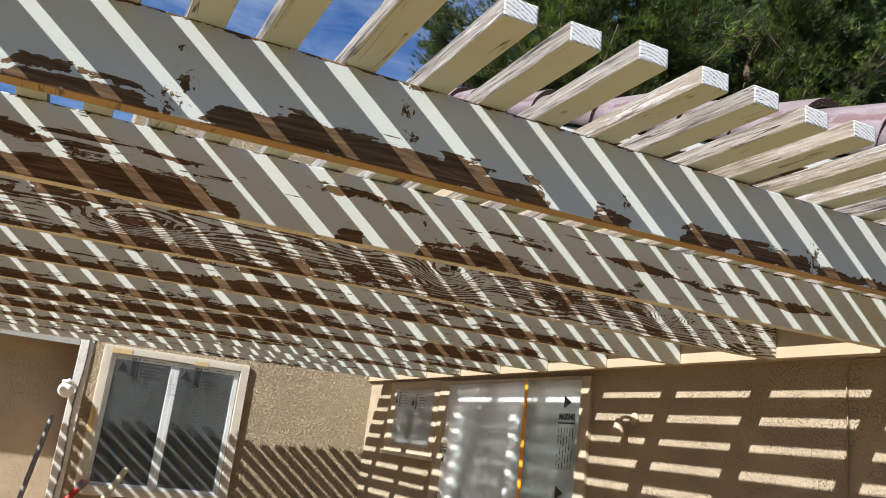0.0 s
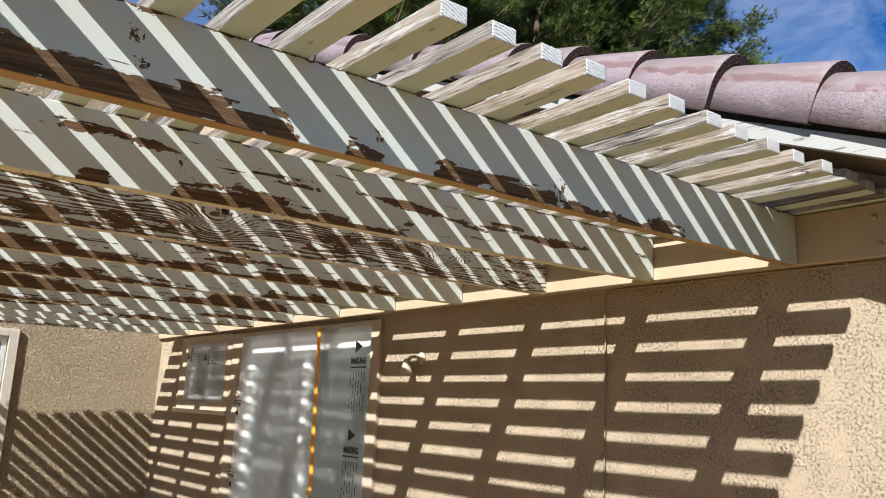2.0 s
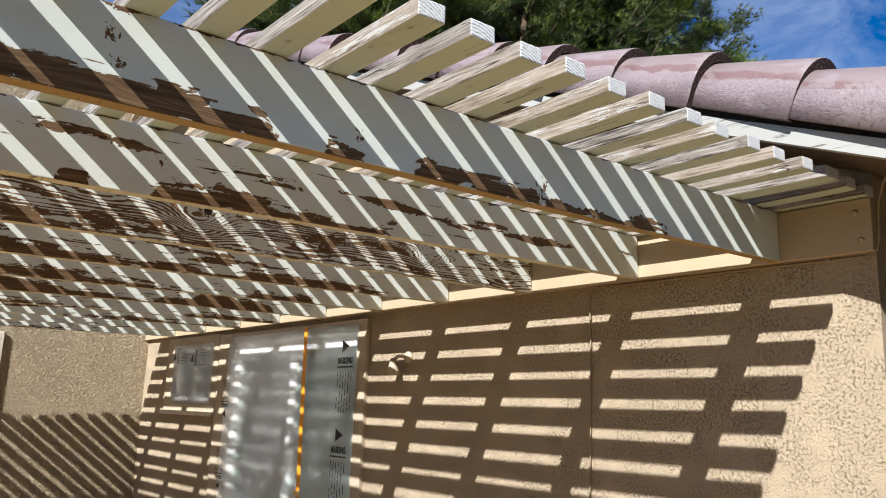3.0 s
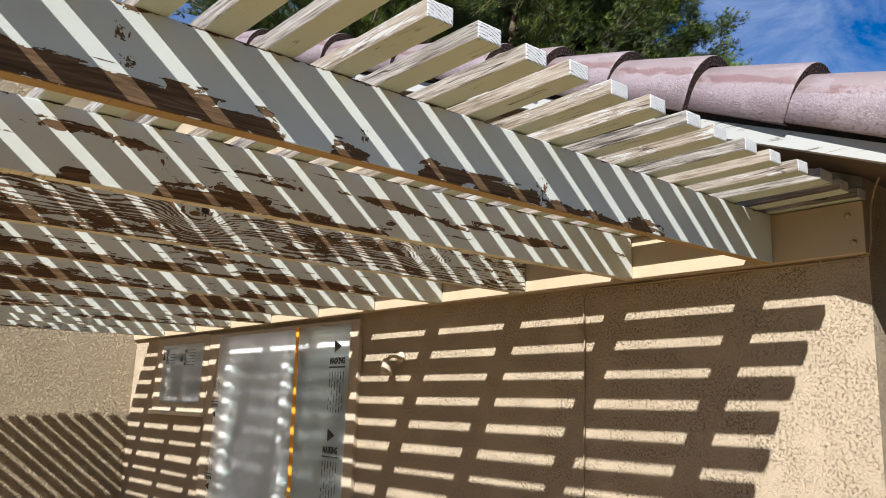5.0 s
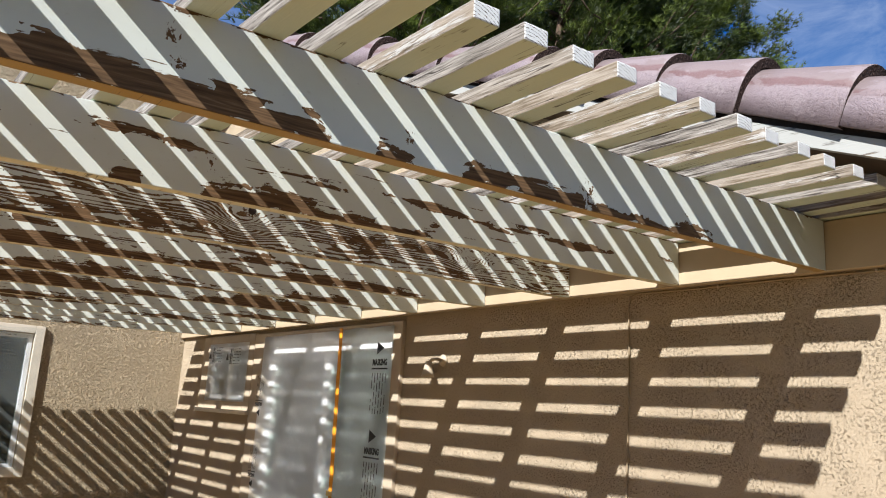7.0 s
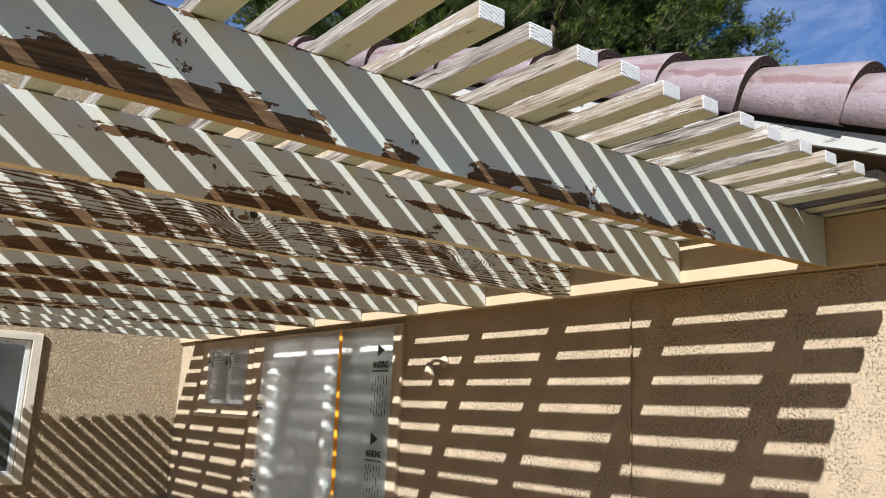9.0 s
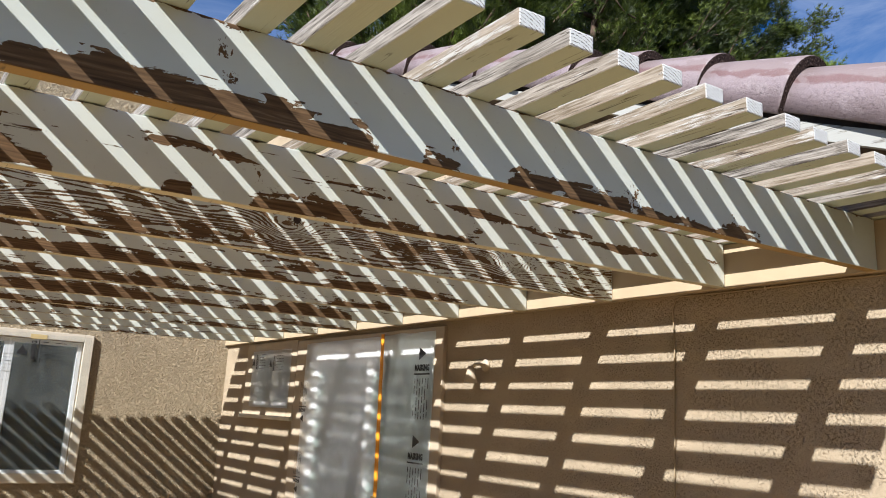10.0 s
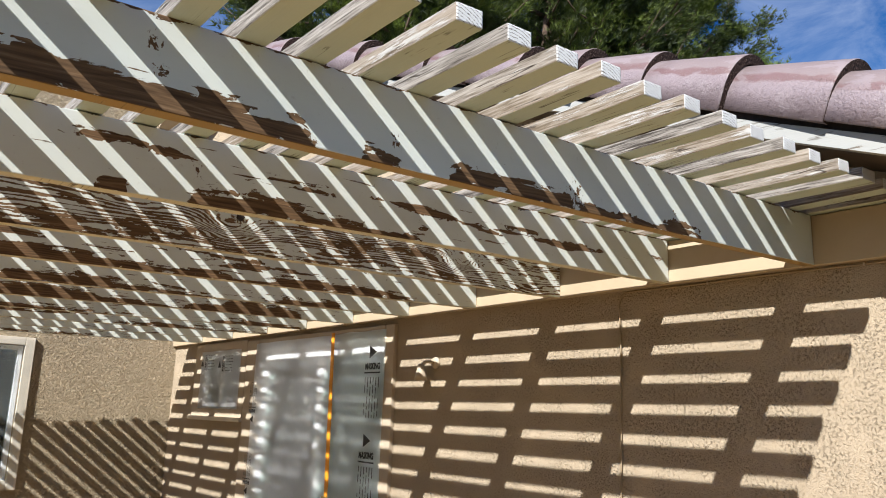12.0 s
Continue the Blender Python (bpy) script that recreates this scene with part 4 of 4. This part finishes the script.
# ---- cable along the ledger ----
CABLE_PAINT = plain_material("brown_cable_paint", (0.26, 0.20, 0.125), 0.6)
cable = empty("cable", (0, 0.865, 2.18))
tagged(cable, "thin tan-painted cable clipped under the ledger and down the wall", "cable")
bm = bmesh.new()
run = [(-0.012, y, 2.193 + 0.002 * math.sin(9 * y)) for y in (-0.33, -0.22, -0.05, 0.1, 0.3, 0.5, 0.7, 0.82)]
run += [(-0.012, 0.857, 2.182), (-0.011, 0.872, 2.14)] + [(-0.011, 0.872 + 0.008 * math.sin(2.6 * z), z) for z in (2.0, 1.8, 1.6, 1.4, 1.2, 0.9, 0.5, 0.1)]
add_tube(bm, [Vector(p) - cable.location for p in run], 0.0038, 8)
part("wire", bm, CABLE_PAINT, cable)
bm = bmesh.new()
loop = [(-0.012, -0.32, 2.193), (-0.016, -0.352, 2.205), (-0.02, -0.363, 2.24), (-0.02, -0.366, 2.30), (-0.025, -0.372, 2.36), (-0.04, -0.395, 2.42), (-0.06, -0.43, 2.47), (-0.08, -0.47, 2.53)]
add_tube(bm, [Vector(p) - cable.location for p in loop], 0.0038, 8)
part("wire", bm, CABLE_PAINT, cable)
for y in (-0.19, 0.42):
    bm = bmesh.new()
    add_box(bm, Vector((-0.018, y - 0.004, 2.186)) - cable.location, Vector((-0.001, y + 0.004, 2.200)) - cable.location, 0.003)
    part("clip", bm, TRIM_PAINT, cable)
for y, z in ((-0.30, 2.338), (-0.315, 2.242), (1.5, 2.29), (2.1, 2.285)):
    bm = bmesh.new()
    add_lathe(bm, [(0.011, 0.0), (0.011, 0.002), (0.007, 0.0025), (0.007, 0.006), (0.005, 0.007)], pose(-0.040, y, z, 0, -90, 0), 12)
    part("bolt", bm, LEDGER_PAINT, pergola)

# bolt hole and nail heads in the beams; a dark disc stands for the hole's shade
bm = bmesh.new()
add_lathe(bm, [(0.013, 0.0), (0.013, 0.003), (0.009, 0.004)], pose(-1.672, 1.195, 2.29, 90, 0, 0), 11)
for v in bm.verts:
    v.co.x += 0.006 * noise.noise(v.co * 80)
    v.co.z += 0.006 * noise.noise(v.co * 80 + Vector((5, 0, 0)))
part("plug", bm, MORTAR, pergola, "dark disc in place of the shaded bolt hole")

# ---- corner board and globe lamp at the end of the wing ----
board = part("corner_board", box((-2.765, WING - 0.009, 0.0), (-2.655, WING, 2.20), 0.004), CORNER_PAINT)
tagged(board, "white painted corner board at the end of the wing wall", "trim", kind="structure")
bm = bmesh.new()
add_tube(bm, [(-2.705 + 0.012 * math.sin(7 * z), WING - 0.017, z) for z in (2.19, 2.1, 2.0, 1.9, 1.8, 1.7, 1.6, 1.5, 1.3, 1.1, 0.8, 0.4, 0.05)], 0.008, 8)
tagged(part("wall_cord", bm, STEEL), "grey cord hanging down the white corner board", "cable")
globe = empty("globe_lamp", (-2.768, WING - 0.03, 1.73))
tagged(globe, "white round globe lamp fixed to the corner board", "wall lamp")
bm = bmesh.new()
add_lathe(bm, [(max(0.004, 0.066 * math.sin(math.pi * k / 14)), -0.066 * math.cos(math.pi * k / 14)) for k in range(15)], pose(-0.03, -0.06, 0.0), 24)
part("globe", bm, WHITE_VINYL, globe)
bm = bmesh.new()
add_lathe(bm, [(0.045, 0.055), (0.045, 0.075), (0.038, 0.082)], pose(-0.03, -0.06, 0.0), 20)
add_tube(bm, [(-0.03, -0.06, 0.078), (-0.02, -0.03, 0.085), (0.0, 0.01, 0.07)], 0.014, 8)
part("fitter", bm, WHITE_VINYL, globe)

# ---- poles leaning by the wing ----
RED = plain_material("red_enamel", (0.42, 0.03, 0.025), 0.4, 0.15, 20)
PALE_WOOD = paint_material("pale_bare_wood", (0.52, 0.49, 0.33), 0.3)


def leaning_pole(name, head, foot, radius, material, label, cap=None):
    pole = empty(name, foot)
    tagged(pole, label, "pole")
    head, foot = Vector(head), Vector(foot)
    way = (head - foot)
    bm = bmesh.new()
    add_tube(bm, [way * f for f in (0, 0.25, 0.5, 0.75, 0.985, 1.0)], radius, 12, [radius, radius, radius, radius, radius, radius * 0.7])
    part("shaft", bm, material, pole)
    if cap:
        bm = bmesh.new()
        add_tube(bm, [way * f for f in (0.93, 0.935, 0.985, 0.99)], radius * 1.2, 12, [radius, radius * 1.25, radius * 1.25, radius])
        part("ferrule", bm, cap, pole)
    return pole


leaning_pole("red_pole", (-2.497, 6.05, 1.025), (-3.2, 5.90, 0.0), 0.028, RED, "red painted metal pole leaning beside the wing wall", STEEL)
leaning_pole("wooden_pole", (-2.20, 6.05, 1.15), (-2.82, 5.75, 0.0), 0.026, PALE_WOOD, "pale bare wooden pole leaning beside the wing wall")
leaning_pole("steel_pole", (-2.855, 6.2, 1.508), (-3.075, 6.0, 0.0), 0.021, STEEL, "grey galvanised steel pole leaning beside the wing")


# ---- pines behind the house ----
def pine(base, height, radius, seed, tufts, bare=0.16, needles=None, name="pine_tree", label="tall dark green pine with dense feathery needle clumps"):
    rng = random.Random(seed)
    tree = empty(name, base)
    tagged(tree, label, "tree", "pines behind the house")
    bm = bmesh.new()
    lean = Vector((rng.uniform(-0.4, 0.4), rng.uniform(-0.4, 0.4), 0))
    spine = [Vector((0, 0, height * f)) + lean * f * f + Vector((rng.uniform(-0.1, 0.1), rng.uniform(-0.1, 0.1), 0)) * f for f in [k / 10 for k in range(11)]]
    add_tube(bm, spine, 0.2, 10, [0.016 * height * (1.05 - k / 10) for k in range(11)])
    tips = []
    limbs = int(height * 5.5)
    for k in range(limbs):
        f = bare + (0.99 - bare) * (k + rng.random()) / limbs
        at = spine[int(f * 10)].lerp(spine[min(10, int(f * 10) + 1)], f * 10 - int(f * 10))
        reach = radius * (1.0 - ((f - 0.42) / 0.62) ** 2 if f > 0.42 else 0.72 + 0.28 * (f - bare) / (0.42 - bare)) * rng.uniform(0.6, 1.12)
        reach = max(reach, 0.5)
        a = k * 2.39996 + rng.uniform(-0.5, 0.5)
        rise = rng.uniform(0.05, 0.5) + 0.5 * f
        points, r = [at], 0.02 * reach + 0.012
        for s in (0.3, 0.6, 1.0):
            points.append(at + Vector((math.cos(a + 0.25 * s), math.sin(a + 0.25 * s), 0)) * reach * s + Vector((0, 0, reach * rise * s * s)))
        add_tube(bm, points, r, 5, [r, r * 0.7, r * 0.45, r * 0.15])
        tips.append((points, reach))
        for _ in range(3):
            s = rng.uniform(0.3, 0.9)
            start = points[1].lerp(points[3], s)
            b = a + rng.choice((-1, 1)) * rng.uniform(0.5, 1.3)
            long = reach * rng.uniform(0.25, 0.5)
            sub = [start, start + Vector((math.cos(b), math.sin(b), 0.25)) * long * 0.5, start + Vector((math.cos(b), math.sin(b), 0.6)) * long]
            add_tube(bm, sub, r * 0.4, 4, [r * 0.4, r * 0.3, r * 0.1])
            tips.append(([start, start.lerp(sub[1], 0.5), sub[1], sub[2]], long))
    part("trunk", bm, BARK, tree, "brown scaly trunk with rising limbs")
    # needle sprays along the limbs, thickest towards their ends
    gen = np.random.default_rng(seed)
    weights = np.array([w * (1.0 if p[0].z > 7.0 else 0.12) for p, w in tips])
    each = 6
    clumps = tufts // each
    tufts = clumps * each
    pick = np.repeat(gen.choice(len(tips), clumps, p=weights / weights.sum()), each)
    lines = np.array([[tuple(q) for q in p] for p, _ in tips])[pick]
    s = np.repeat(gen.random(clumps) ** 0.55 * 2.999, each)
    seg = s.astype(int)
    rows = np.arange(tufts)
    at = lines[rows, seg] + (lines[rows, seg + 1] - lines[rows, seg]) * (s - seg)[:, None]
    at += np.repeat(gen.normal(0, 1, (clumps, 3)) * (0.17, 0.17, 0.13), each, 0) + gen.normal(0, 1, (tufts, 3)) * (0.10, 0.10, 0.12)
    grow = np.stack([at[:, 0] * 0.2, at[:, 1] * 0.2, gen.uniform(0.2, 1.0, tufts)], 1)
    grow /= np.linalg.norm(grow, axis=1)[:, None]
    size = gen.uniform(0.13, 0.25, tufts)
    blades = 8
    way = np.repeat(grow, blades, 0) + gen.normal(0, 1, (tufts * blades, 3)) * (0.5, 0.5, 0.42)
    way /= np.linalg.norm(way, axis=1)[:, None]
    root = np.repeat(at, blades, 0) + way * 0.02
    reach = np.repeat(size, blades) * gen.uniform(0.7, 1.1, tufts * blades)
    side = np.cross(way, gen.normal(0, 1, way.shape))
    side *= (0.055 * reach / np.linalg.norm(side, axis=1))[:, None]
    corners = np.stack([root - side, root + side, root + way * reach[:, None]], 1).reshape(-1, 3)
    mesh = bpy.data.meshes.new("crown")
    mesh.from_pydata(corners, [], np.arange(len(corners)).reshape(-1, 3))
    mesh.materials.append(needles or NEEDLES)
    crown = new("crown", mesh)
    crown.parent = tree
    tagged(crown, "feathery clumps of green needles", kind="stuff")
    return tree


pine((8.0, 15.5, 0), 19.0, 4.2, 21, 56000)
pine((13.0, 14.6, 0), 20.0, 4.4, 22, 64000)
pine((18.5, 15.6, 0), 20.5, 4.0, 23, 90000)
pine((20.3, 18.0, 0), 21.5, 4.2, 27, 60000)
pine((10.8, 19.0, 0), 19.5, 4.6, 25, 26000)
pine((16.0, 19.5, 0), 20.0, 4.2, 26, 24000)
pine((25.2, 14.0, 0), 15.8, 1.9, 24, 50000, needles=NEEDLES_LIGHT, label="smaller bright green young pine with loose needle clumps")


# panes sit in their frames and the printing on its film
def nest(thing):
    named = collections.defaultdict(list)
    for ob in thing.children:
        named[ob.name.split(".")[0]].append(ob)
    for ob in named["pane"]:
        ob.parent = named["frame"][0]
    for ob in named["print"]:
        ob.parent = named["film"][0]


for thing in (door, small, window):
    nest(thing)
